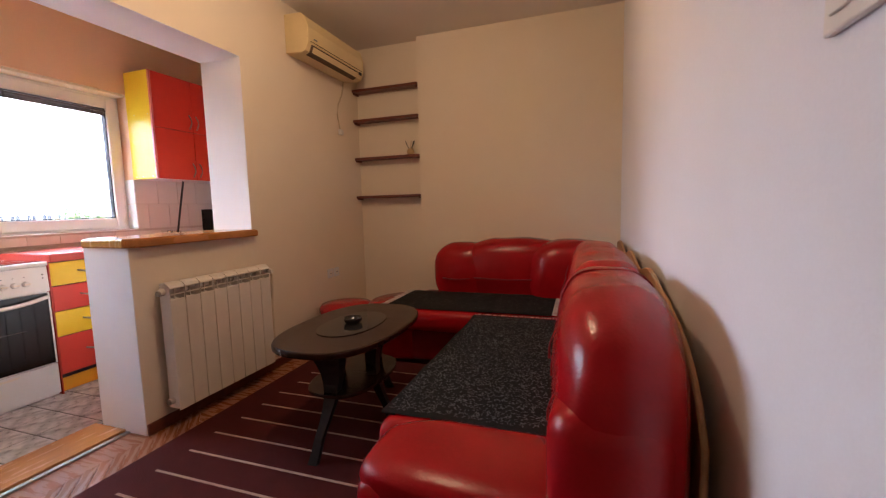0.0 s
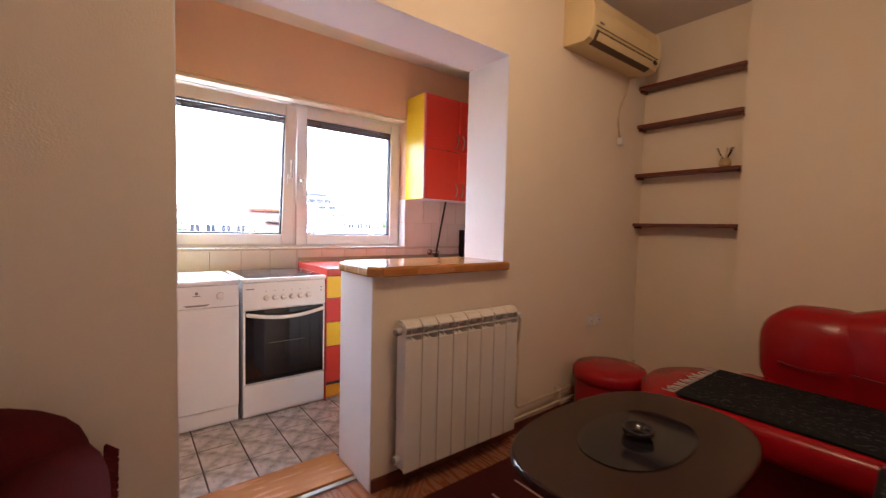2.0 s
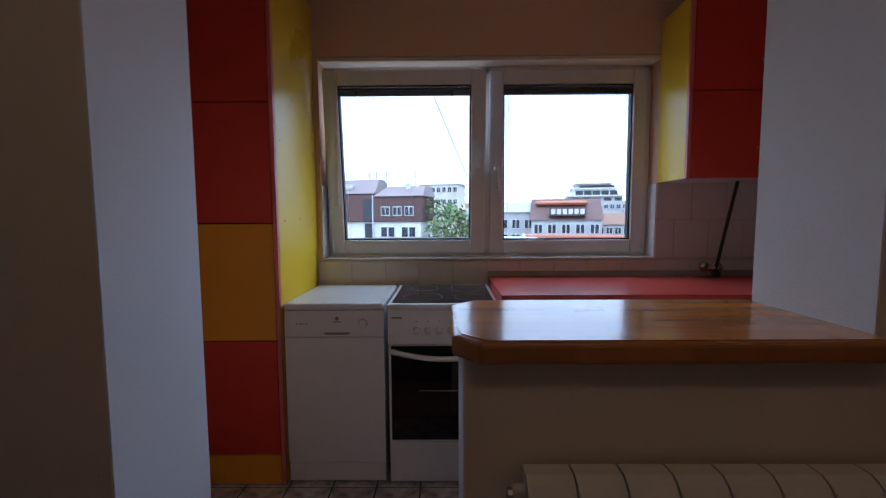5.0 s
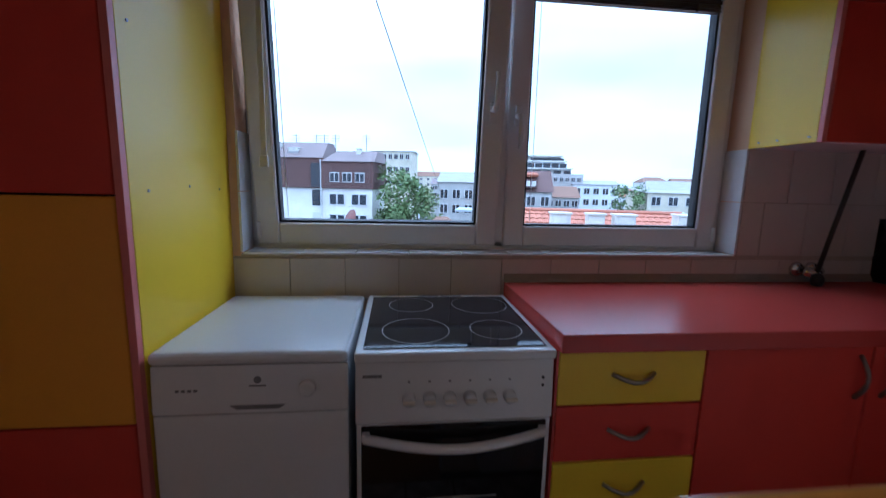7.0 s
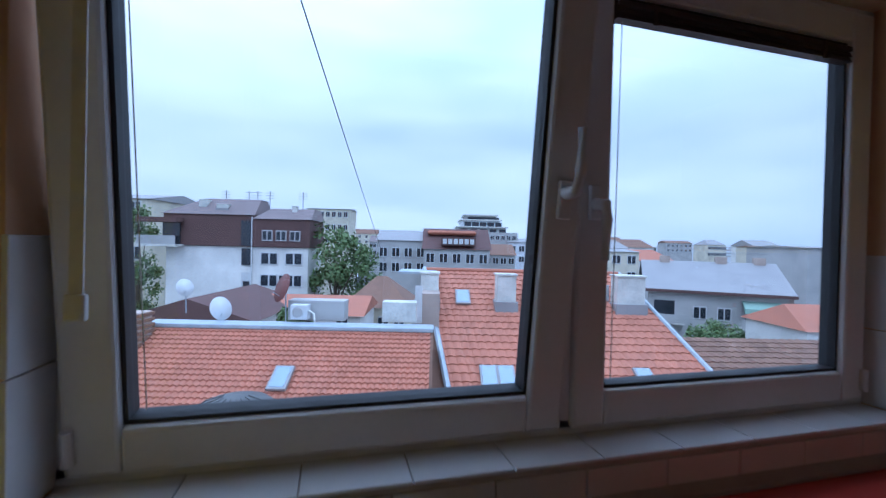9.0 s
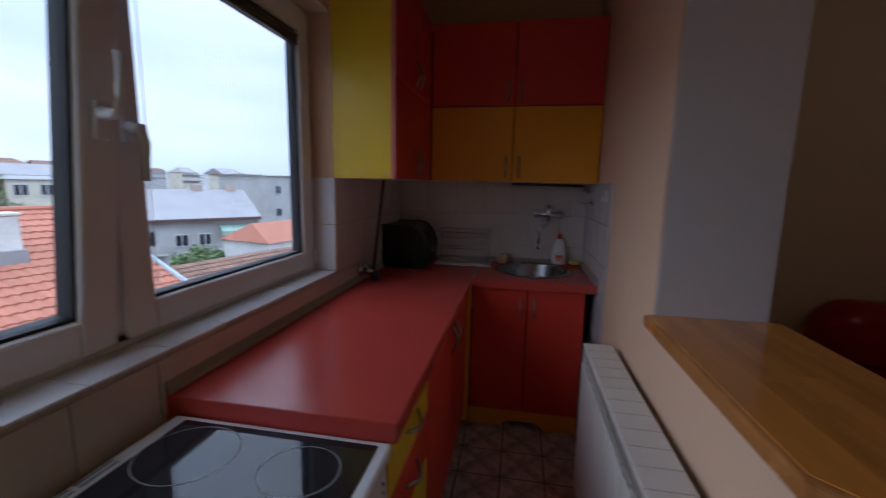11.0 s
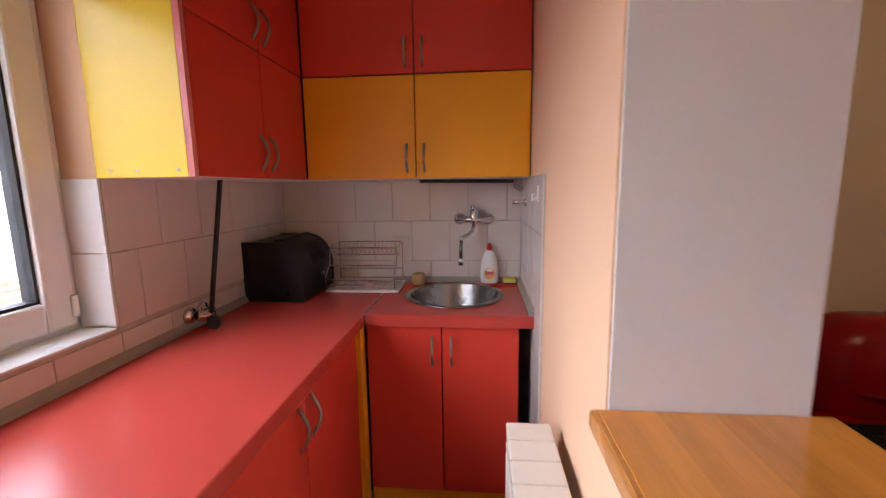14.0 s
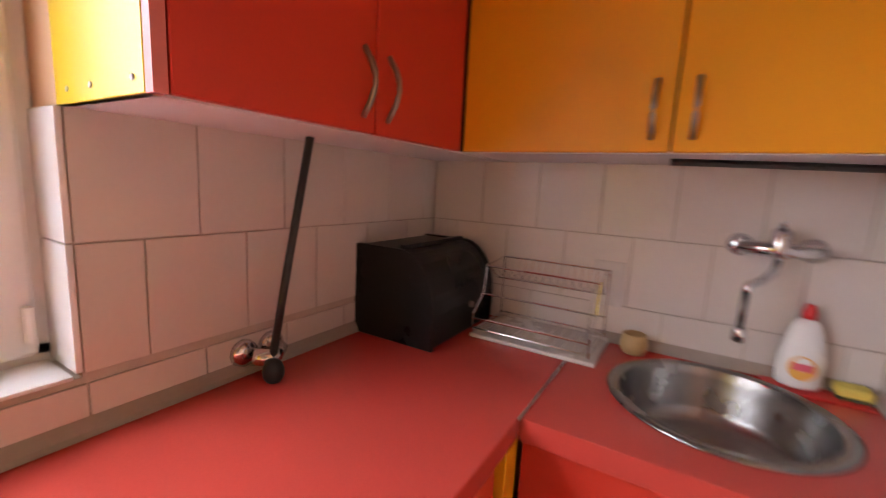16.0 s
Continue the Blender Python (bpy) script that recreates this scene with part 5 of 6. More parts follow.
def gable(name, x0, x1, y0, y1, eaves, ridge, wallm, roofm, label, rows=(), n=4, w=1.1, h=1.4, hip=0.0, across=True, tiles=False):
    """A house: walls down to the ground, a pitched roof, windows in its front."""
    t = thing(name, ((x0 + x1) / 2, (y0 + y1) / 2, GR), label, "house")
    part("wall", box(x0, x1, y0, y1, GR, eaves), wallm, t)
    e = 0.3
    bm = bmesh.new()
    if across:
        ym = (y0 + y1) / 2
        a = [bm.verts.new(p) for p in ((x0 - e, y0 - e, eaves), (x1 + e, y0 - e, eaves), (x1 + e, y1 + e, eaves), (x0 - e, y1 + e, eaves))]
        b = [bm.verts.new(p) for p in ((x0 - e + hip, ym, ridge), (x1 + e - hip, ym, ridge))]
        for f in ((a[0], a[1], b[1], b[0]), (a[2], a[3], b[0], b[1]), (a[1], a[2], b[1]), (a[3], a[0], b[0]), (a[3], a[2], a[1], a[0])):
            bm.faces.new(f)
    else:
        xm = (x0 + x1) / 2
        a = [bm.verts.new(p) for p in ((x0 - e, y0 - e, eaves), (x1 + e, y0 - e, eaves), (x1 + e, y1 + e, eaves), (x0 - e, y1 + e, eaves))]
        b = [bm.verts.new(p) for p in ((xm, y0 - e + hip, ridge), (xm, y1 + e - hip, ridge))]
        for f in ((a[1], a[2], b[1], b[0]), (a[3], a[0], b[0], b[1]), (a[0], a[1], b[0]), (a[2], a[3], b[1]), (a[3], a[2], a[1], a[0])):
            bm.faces.new(f)
    bmesh.ops.recalc_face_normals(bm, faces=bm.faces[:])
    part("roof", bm, roofm, t)
    windows(t, x0, x1, y0, rows, n, w, h)
    return t


def chimney(parent, x, y, w, d, z0, z1, m_=None):
    c = part("chimney", box(x - w / 2, x + w / 2, y - d / 2, y + d / 2, z0, z1, 0.02, 1), m_ or concrete, parent)
    part("chimney_cap", box(x - w / 2 - 0.05, x + w / 2 + 0.05, y - d / 2 - 0.05, y + d / 2 + 0.05, z1, z1 + 0.08, 0.01, 1), concrete, c)
    part("flashing", box(x - w / 2 - 0.08, x + w / 2 + 0.08, y - d / 2 - 0.1, y + d / 2, z0, z0 + 0.55, 0.01, 1), roof_grey, c)


def skylight(parent, x, f, y0, z0, y1, z1, w, l):
    """A roof window lying on the slope at the fraction f of its height."""
    slope = math.atan2(z1 - z0, y1 - y0)
    at = pose(x, y0 + (y1 - y0) * f, z0 + (z1 - z0) * f + 0.07, math.degrees(slope), 0, 0)
    s = part("skylight", box(-w / 2, w / 2, -l / 2, l / 2, 0.0, 0.09, 0.01, 1), roof_grey, parent)
    s.matrix_basis = at
    part("pane", box(-w / 2 + 0.07, w / 2 - 0.07, -l / 2 + 0.07, l / 2 - 0.07, 0.085, 0.1), sky_pane, s)


sky_pane = mat("skylight_glass", (0.30, 0.36, 0.42), 0.08, vary=0.1, bump=0, metal=0.6, rvary=0.04)

# nearest roof: low red one, ridge at 13 m
n1 = thing("red_roofed_house", (-4, 11, GR), "near house with an orange-red tiled roof and zinc ridge", "house")
R1 = (8.2, -4.9, 13.0, -2.42)
part("wall", box(-9.5, 0.02, R1[0] + 0.4, 18, GR, -4.9), render_cream, n1)
tagged(part("roof_tiling", tiled_roof(-9.5, -0.1, R1[0], R1[1], R1[2], R1[3], 0.20, 0.17, roof_red), roof_red, n1), kind="stuff")
part("roof_back", prism([(R1[2], R1[3] - 0.02), (18.2, -4.9), (18.2, -5.1), (R1[2], -5.1), (R1[0] + 0.2, -5.1), (R1[0] + 0.2, -4.95)], "x", -9.5, -0.02), roof_old, n1)
part("ridge_flashing", box(-9.5, 0.0, 12.92, 13.6, -2.42, -2.28, 0.03), zinc, n1, "grey zinc ridge flashing")
skylight(n1, -4.05, 0.60, *R1, 0.52, 0.85)
skylight(n1, -1.0, 0.33, *R1, 0.50, 0.75)
skylight(n1, -6.6, 0.24, *R1, 0.62, 0.9)
part("chimney", box(-9.2, -8.55, 12.1, 12.7, -3.2, -1.85, 0.03), brick_pale, n1, "old brick chimney stack")
for k in range(7):
    part("brick_course", box(-9.25, -8.5, 12.05, 12.75, -3.0 + 0.17 * k, -2.9 + 0.17 * k, 0.01, 1), roof_old, n1)
part("parapet", box(-4.9, -3.0, 13.9, 14.5, -2.3, -1.62, 0.02), render_grey, n1)
part("parapet", box(-1.75, -0.6, 13.9, 14.5, -2.3, -1.62, 0.02), concrete, n1)
part("lead_dome", lathe([(1.15, 0.0), (1.10, 0.3), (0.92, 0.62), (0.62, 0.86), (0.25, 0.98), (0.02, 1.0)], (-4.05, 8.6, -3.85), 28), dome_grey, n1, "grey lead dome with ribs", smooth=True)
part("dome_drum", lathe([(1.12, -1.6), (1.12, 0.02)], (-4.05, 8.6, -3.85), 28), dome_grey, n1)
for k in range(9):
    a = math.pi + math.pi * k / 8
    part("dome_rib", tube([(-4.05 + r * math.cos(a), 8.6 + r * math.sin(a), -3.84 + z) for r, z in ((1.15, 0.0), (1.10, 0.3), (0.92, 0.62), (0.62, 0.86), (0.25, 0.98))], 0.018, 5), dome_grey, n1)
outside(n1)
acu = thing("outdoor_unit", (-4.35, 13.8, -1.95), "white air conditioner outdoor unit on the parapet", "air conditioner")
part("case", box(-4.68, -4.12, 13.5, 13.85, -2.2, -1.72, 0.02), dish_grey, acu)
part("fan_grille", lathe([(0.17, 0), (0.17, 0.02), (0.12, 0.03)], (0, 0, 0), 24), render_grey, acu).matrix_basis = pose(-4.45, 13.5, -1.96, 90, 0, 0)
part("pipe", tube([(-4.12, 13.6, -1.9), (-3.9, 13.5, -2.0), (-3.85, 13.4, -2.35), (-3.6, 13.3, -2.4)], 0.03, 7), cord_white, acu)
outside(acu)


def dish(name, x, y, z, r, turn, m_, label):
    d = thing(name, (x, y, z - r), label, "satellite dish")
    pr = [(r * f, 0.22 * r * f * f) for f in (0.02, 0.3, 0.55, 0.8, 1.0)] + [(r * 0.99, 0.24 * r)]
    o = part("reflector", lathe(pr, (0, 0, 0), 28, sy=1.1), m_, d, smooth=True)
    o.matrix_basis = pose(x, y, z, 70, 0, turn)
    part("mast", tube([(x, y + 0.1, z), (x, y + 0.15, z - r - 0.7)], 0.025, 7), zinc, d)
    part("arm", tube([(x, y, z - r * 0.8), (x + 0.3 * math.sin(radians(turn)), y - r * 0.9, z - r * 0.2)], 0.012, 6), zinc, d)
    outside(d)


dish("satellite_dish", -7.0, 13.6, -1.92, 0.36, 55, dish_grey, "white satellite dish behind the tiled roof")
dish("satellite_dish", -5.05, 14.0, -1.25, 0.45, -45, dish_brown, "rusty brown satellite dish behind the tiled roof")
dish("satellite_dish", -9.9, 16.5, -1.6, 0.32, 50, dish_grey, "pale satellite dish on a far roof")

# second near roof: higher, with a row of pale chimneys
n2 = thing("chimney_house", (6, 16, GR), "red tiled house with a row of pale chimneys", "house")
R2 = (12.6, -4.45, 19.5, -0.85)
part("wall", box(0.7, 8.6, R2[0] + 0.5, 25.5, GR, -4.5), render_cream, n2)
tagged(part("roof_tiling", tiled_roof(0.62, 9.6, R2[0], R2[1], R2[2], R2[3], 0.38, 0.30, roof_red, -1.1, -0.9), roof_red, n2), kind="stuff")
part("roof_back", prism([(R2[2], R2[3] - 0.02), (26, -4.45), (26, -4.7), (12.9, -4.7), (12.9, -4.5)], "x", -0.3, 8.6), roof_old, n2)
part("verge", tube([(0.55, R2[0] - 0.05, R2[1] + 0.08), (-0.5, R2[2], R2[3] + 0.08)], 0.11, 6), zinc, n2, "zinc verge flashing")
part("verge", tube([(9.62, R2[0] - 0.05, R2[1] + 0.05), (8.75, R2[2], R2[3] + 0.05)], 0.09, 6), zinc, n2)
part("ridge", tube([(-0.5, R2[2], R2[3] + 0.03), (8.75, R2[2], R2[3] + 0.03)], 0.1, 7), roof_red, n2)
part("gutter", tube([(0.2, R2[0] - 0.08, R2[1] - 0.02), (9.4, R2[0] - 0.08, R2[1] - 0.02)], 0.09, 7), concrete, n2)
for x, w in ((-0.2, 0.72), (2.94, 0.78), (4.36, 0.65), (5.5, 0.78), (8.08, 1.15)):
    chimney(n2, x, 17.1, w, 0.7, -2.45, -0.85 if x < 8 else -0.8)
skylight(n2, 1.2, 0.70, *R2, 0.62, 1.0)
for x in (1.85, 2.42, 4.75, 5.3, 7.05):
    skylight(n2, x, 0.11, *R2, 0.60, 1.15)
part("vent_pipe", tube([(7.4, 17.5, -1.9), (7.4, 17.5, -1.2)], 0.07, 8), zinc, n2)
part("terrace_wall", box(-0.7, 0.2, 15.5, 18.5, -4, -1.5), brick_pale, n2)
part("terrace_roof", box(-1.6, 0.1, 18.0, 20.0, -0.95, -0.85), zinc, n2)
part("terrace_door", box(-0.72, -0.45, 15.4, 15.5, -2.6, -1.2), frame_white, n2)
outside(n2)

# brown-and-white block with mansard storey
ap = thing("apartment_building", (-20, 48, GR), "white apartment house with a dark brown mansard storey", "building")
D = 45.0
part("wall", box(-29.0, -19.6, D, D + 4.5, GR, 0.6), render_white, ap, "blank stained firewall")
part("wall", box(-19.5, -13.6, D - 0.6, D + 4.5, GR, 0.6), render_white, ap)
part("mansard_storey", box(-29.2, -19.5, D - 0.25, D + 4.5, 0.6, 4.0, 0.05, 1), mansard, ap)
part("mansard_storey", box(-19.45, -13.4, D - 0.85, D + 4.5, 0.6, 3.6, 0.05, 1), mansard, ap)
for x0, x1, y0, z0, z1, dx in ((-29.4, -19.4, D - 0.4, 4.0, 5.9, 3.4), (-19.4, -13.2, D - 1.0, 3.6, 4.9, 1.0)):
    bm = bmesh.new()
    a = [bm.verts.new(p) for p in ((x0, y0, z0), (x1, y0, z0), (x1, D + 4.5, z0), (x0, D + 4.5, z0))]
    b = [bm.verts.new(p) for p in ((x0 + dx, y0 + 2.5, z1), (x1 - 0.4, y0 + 2.5, z1), (x1 - 0.4, D + 4, z1), (x0 + dx, D + 4, z1))]
    for k in range(4):
        bm.faces.new((a[k], a[(k + 1) % 4], b[(k + 1) % 4], b[k]))
    bm.faces.new(b)
    part("roof", bm, roof_brown, ap)
chimney(ap, -25.6, D + 1.2, 0.9, 0.9, 4.3, 5.6)
chimney(ap, -23.3, D + 0.8, 1.2, 0.9, 4.2, 5.1)
chimney(ap, -15.6, D + 1.0, 0.5, 0.6, 3.9, 5.1)
part("stair_glazing", box(-20.9, -19.7, D - 0.35, D - 0.2, 0.7, 3.4), pane_dark, ap)
part("stair_glazing", box(-20.9, -19.7, D - 0.12, D + 0.05, -1.4, 0.4), pane_dark, ap)
for z in (-4.1, -7.2):
    w_ = part("window", box(-20.9, -19.8, D - 0.1, D + 0.05, z, z + 1.9), frame_white, ap)
    part("pane", box(-20.7, -20.0, D - 0.13, D - 0.09, z + 0.1, z + 0.95), pane_dark, w_)
windows(ap, -19.0, -13.8, D - 0.6, (-1.25, -3.6, -6.1, -8.5), 2, 1.9, 1.3)
windows(ap, -16.9, -15.6, D - 0.6, (-3.0, -6.0), 1, 0.8, 0.7)
windows(ap, -18.6, -14.2, D - 0.85, (1.3,), 3, 1.1, 1.1)
part("balcony", box(-31.2, -27.0, D - 1.6, D - 0.2, 0.45, 0.7), concrete, ap)
part("balcony_roof", box(-31.2, -27.0, D - 1.6, D - 0.2, 3.0, 3.5), mansard, ap)
part("balcony_glazing", box(-29.1, -27.3, D - 0.5, D - 0.3, 0.7, 3.0), pane_dark, ap)
part("railing", box(-31.1, -27.1, D - 1.6, D - 1.55, 0.7, 1.6), render_grey, ap)
part("downpipe", tube([(-19.55, D - 0.75, 3.8), (-19.55, D - 0.75, -9)], 0.08, 6), frame_white, ap)
for x in (-24.2, -21.6, -20.6, -19.2, -15.4):
    an = tube([(x, D + 3, 5.0), (x, D + 3, 7.0)], 0.05, 5)
    for k in range(3):
        tube([(x - 0.5, D + 3, 6.2 + 0.3 * k), (x + 0.5, D + 3, 6.2 + 0.3 * k)], 0.03, 5, bm=an)
    part("antenna", an, roof_grey, ap)
outside(ap)

outside(gable("old_corner_house", -47, -36.0, 52, 66, 5.4, 6.6, render_cream, roof_grey, "cream old house with rows of windows", (3.4, 0.6, -2.2, -5.0), 4, 1.4, 1.7))
outside(gable("dark_roofed_house", -17.0, -10.0, 23, 31, -3.7, -2.5, render_white, mansard, "low house with a dark brown pitched roof", across=False))
outside(gable("red_roofed_shed", -11.8, -4.8, 27, 33, -3.9, -2.95, render_white, roof_red, "low house with a plain red roof", (-4.9,), 3, 0.8, 0.9))
outside(gable("red_hipped_house", -7.4, -2.2, 34, 42, -4.2, -1.9, render_cream, roof_old, "cream cottage with a red hipped roof", (-6.0,), 4, 0.9, 1.1, hip=2.4))
outside(gable("grey_mansard_house", -10.5, -1.5, 75, 86, 1.2, 3.2, render_grey, roof_grey, "grey town house with a slate mansard", (-1.8, -4.5), 4, 1.5, 1.7))
mh = gable("brown_mansard_house", -2.0, 9.6, 72, 84, -0.2, 3.6, render_grey, mansard, "grey house with a brown mansard and dormers", (-2.6, -5.4), 5, 1.5, 1.7)
part("dormer_band", box(1.0, 7.0, 71.6, 74, 0.5, 1.9), mansard, mh)
for k in range(6):
    part("dormer_window", box(1.3 + 0.95 * k, 2.0 + 0.95 * k, 71.5, 71.65, 0.75, 1.65), frame_white, mh)
part("red_upper_roof", box(-1.5, 7.5, 75, 80, 2.4, 3.2, 0.3, 1), roof_red, mh)
outside(mh)
tw = thing("terraced_tower", (14, 110, GR), "white stepped apartment tower with roof terraces", "building")
for k, (x0, x1, z1) in enumerate(((4, 22, 2.5), (6, 19, 5.5), (7, 17.5, 7.4), (8, 16.5, 8.8))):
    part("storey", box(x0, x1, 110 + k, 124, GR if k == 0 else z1 - 3.2, z1), far_white if k % 2 == 0 else render_grey, tw)
    part("slab", box(x0 - 0.5, x1 + 0.5, 109 + k, 124, z1, z1 + 0.3), concrete, tw)
    for j in range(5):
        part("window", box(x0 + 0.8 + (x1 - x0) * j / 5, x0 + 2.6 + (x1 - x0) * j / 5, 109.8 + k, 110.05 + k, z1 - 1.9, z1 - 0.4), pane_dark, tw)
outside(tw)
gb_ = thing("grey_block", (17, 96, GR), "grey office block with a window grid", "building")
part("wall", box(12.3, 19.3, 96, 104, GR, 3.8), render_grey, gb_)
windows(gb_, 12.6, 19.0, 96, (2.0, -0.2), 5, 0.9, 1.1)
outside(gb_)
outside(gable("red_roofed_town_house", 9.8, 16.0, 82, 92, -1.2, 1.0, render_grey, roof_old, "town house with a dull red roof", (-3.0,), 4, 1.2, 1.3))
outside(gable("white_town_house", 17, 27, 95, 105, 1.6, 2.6, far_white, roof_grey, "white town house with a low roof", (-0.6, -3.0), 5, 1.3, 1.4))
outside(gable("flat_white_house", 21, 30, 60, 70, 0.2, 0.6, render_cream, roof_grey, "cream flat-roofed house among trees", (-1.6, -4.0), 4, 1.3, 1.3))
outside(gable("red_row_house", 32, 47, 80, 90, -1.6, 0.6, render_white, roof_red, "white row house with red roof", (-3.3,), 7, 1.2, 1.2, hip=2))

outside(gable("slab_block", -29.5, -20.0, 95, 104, 8.2, 8.6, render_cream, roof_grey, "long pale apartment block behind the trees", (6.3, 3.4, 0.5), 7, 0.9, 1.3))

# grey balcony house on the far side
gh = thing("balcony_house", (24, 44, GR), "grey house with balconies and sheet metal roof", "house")
part("wall", box(21.5, 33.5, 41, 52, GR, -2.6), render_grey, gh)
part("side_gable", prism([(41, GR), (52, GR), (52, -2.6), (46.5, 0.1), (41, -2.6)], "x", 33.5, 33.9), brick_pale, gh, "bare pinkish brick gable")
bm = bmesh.new()
q = [bm.verts.new(p) for p in ((21, 40.4, -2.7), (34.0, 40.4, -2.7), (34.0, 46.5, 0.15), (21, 46.5, 0.15), (34.0, 52.6, -2.7), (21, 52.6, -2.7))]
bm.faces.new((q[0], q[1], q[2], q[3]))
bm.faces.new((q[3], q[2], q[4], q[5]))
part("roof", bm, roof_grey, gh)
part("eaves", box(21, 34.0, 40.3, 41.0, -3.0, -2.7), mansard, gh)
for x in (23, 28.5, 32):
    part("chimney", box(x, x + 1.0, 46, 47, -0.3, 0.7), brick_pale, gh)
for x0, x1 in ((21.6, 24.8), (29.6, 33.4)):
    for z in (-6.2, -9.2):
        bal = part("balcony", box(x0, x1, 39.9, 41, z, z + 0.15), concrete, gh)
        part("railing", box(x0, x1, 39.9, 39.95, z + 0.15, z + 1.0), render_grey, bal)
        part("balcony_door", box(x0 + 0.5, x1 - 0.8, 40.95, 41.02, z + 0.2, z + 2.3), pane_dark, bal)
part("awning", prism([(39.8, -4.1), (41, -3.5), (41, -3.55), (39.8, -4.6)], "x", 29.8, 33.2), awning_green, gh, "pale green awning")
windows(gh, 25.2, 29.4, 41, (-5.6, -8.6), 2, 1.2, 1.3)
gh.matrix_basis = gh.matrix_basis @ pose(2.2, 1.0, 0, 0, 0, -24)
outside(gh)
outside(gable("red_dormer_house", 25.4, 31.5, 27.5, 33, -4.4, -2.9, render_white, roof_red, "white house with a red roof and round dormer", (-6.0,), 2, 0.8, 0.9, hip=1.0))
outside(gable("grey_tall_house", 46, 56, 50, 60, 1.3, 1.6, render_grey, roof_grey, "plain grey tall house", (-1.5, -5), 2, 1.2, 1.4))
orf = thing("weathered_roof_house", (15, 17, GR), "low house with weathered brown roof tiles", "house")
part("wall", box(10.4, 22, 14.5, 24, GR, -6.0), render_grey, orf)
tagged(part("roof_tiling", tiled_roof(9.9, 21.5, 14.5, -6.4, 20.5, -4.0, 0.4, 0.4, roof_old, 0.2, -0.3), roof_old, orf), kind="stuff")
outside(orf)

# the town between: houses of all sizes up to the distance
rng_town = random.Random(7)
wall_kinds, roof_kinds = (render_white, render_cream, render_grey, far_white), (roof_red, roof_old, roof_grey, roof_brown)
for k in range(46):
    d = rng_town.uniform(105, 260)
    u = rng_town.uniform(-0.75, 0.98)
    if -0.12 < u < 0.22 and d < 135:
        d += 40
    w = rng_town.uniform(8, 17)
    e = rng_town.uniform(-2.5, 3.0) + (d - 105) * 0.02
    flat = rng_town.random() < 0.3
    cx = u * d
    outside(gable("town_house", cx - w / 2, cx + w / 2, d, d + rng_town.uniform(8, 12), e, e + (0.5 if flat else rng_town.uniform(1.4, 2.8)), wall_kinds[k % 4], roof_kinds[(k * 3 + k // 4) % 4],
                  "town house with pitched roof among the rooftops", (e - 2.3, e - 5.1), rng_town.randint(3, 6), 1.3, 1.5, hip=rng_town.choice((0, 0, 2.0))))
# distance: pale towers and woods
for k in range(34):
    f = k / 33
    dist = 360 + 60 * random.random()
    cx = (-0.28 + 1.02 * f) * dist + random.uniform(-6, 6)
    if -0.05 * dist < cx < 0.02 * dist:
        continue
    hgt = random.uniform(2, 9) if f > 0.62 else random.uniform(-2, 5)
    wd = random.uniform(6, 13)
    t = thing("distant_tower", (cx, dist, GR), "pale distant apartment tower in haze", "building", "distant towers")
    part("wall", box(cx - wd / 2, cx + wd / 2, dist, dist + 12, GR, hgt), far_white, t)
    part("roof_block", box(cx - wd / 5, cx + wd / 5, dist, dist + 8, hgt, hgt + 1.5), render_grey, t)
    for r in range(3):
        part("window_band", box(cx - wd / 2 + 0.8, cx + wd / 2 - 0.8, dist - 0.15, dist + 0.1, hgt - 2.2 - 2.8 * r, hgt - 1.0 - 2.8 * r), render_grey, t)
    outside(t)
wd_ = bmesh.new()
prev = None
for k in range(161):
    a = -1.0 + 2.1 * k / 160
    top = 4 + 7 * noise.noise(Vector((k * 0.11, 2.0, 0))) + 2.5 * noise.noise(Vector((k * 0.9, 5.0, 0)))
    cur = [wd_.verts.new((900 * a, 900, GR)), wd_.verts.new((900 * a, 900, top)), wd_.verts.new((900 * a, 1300, top + 4))]
    if prev:
        wd_.faces.new((prev[0], cur[0], cur[1], prev[1]))
        wd_.faces.new((prev[1], cur[1], cur[2], prev[2]))
    prev = cur
hills = structure("backdrop", wd_, woods, "dark green wooded rise on the horizon", "woods")
outside(hills)


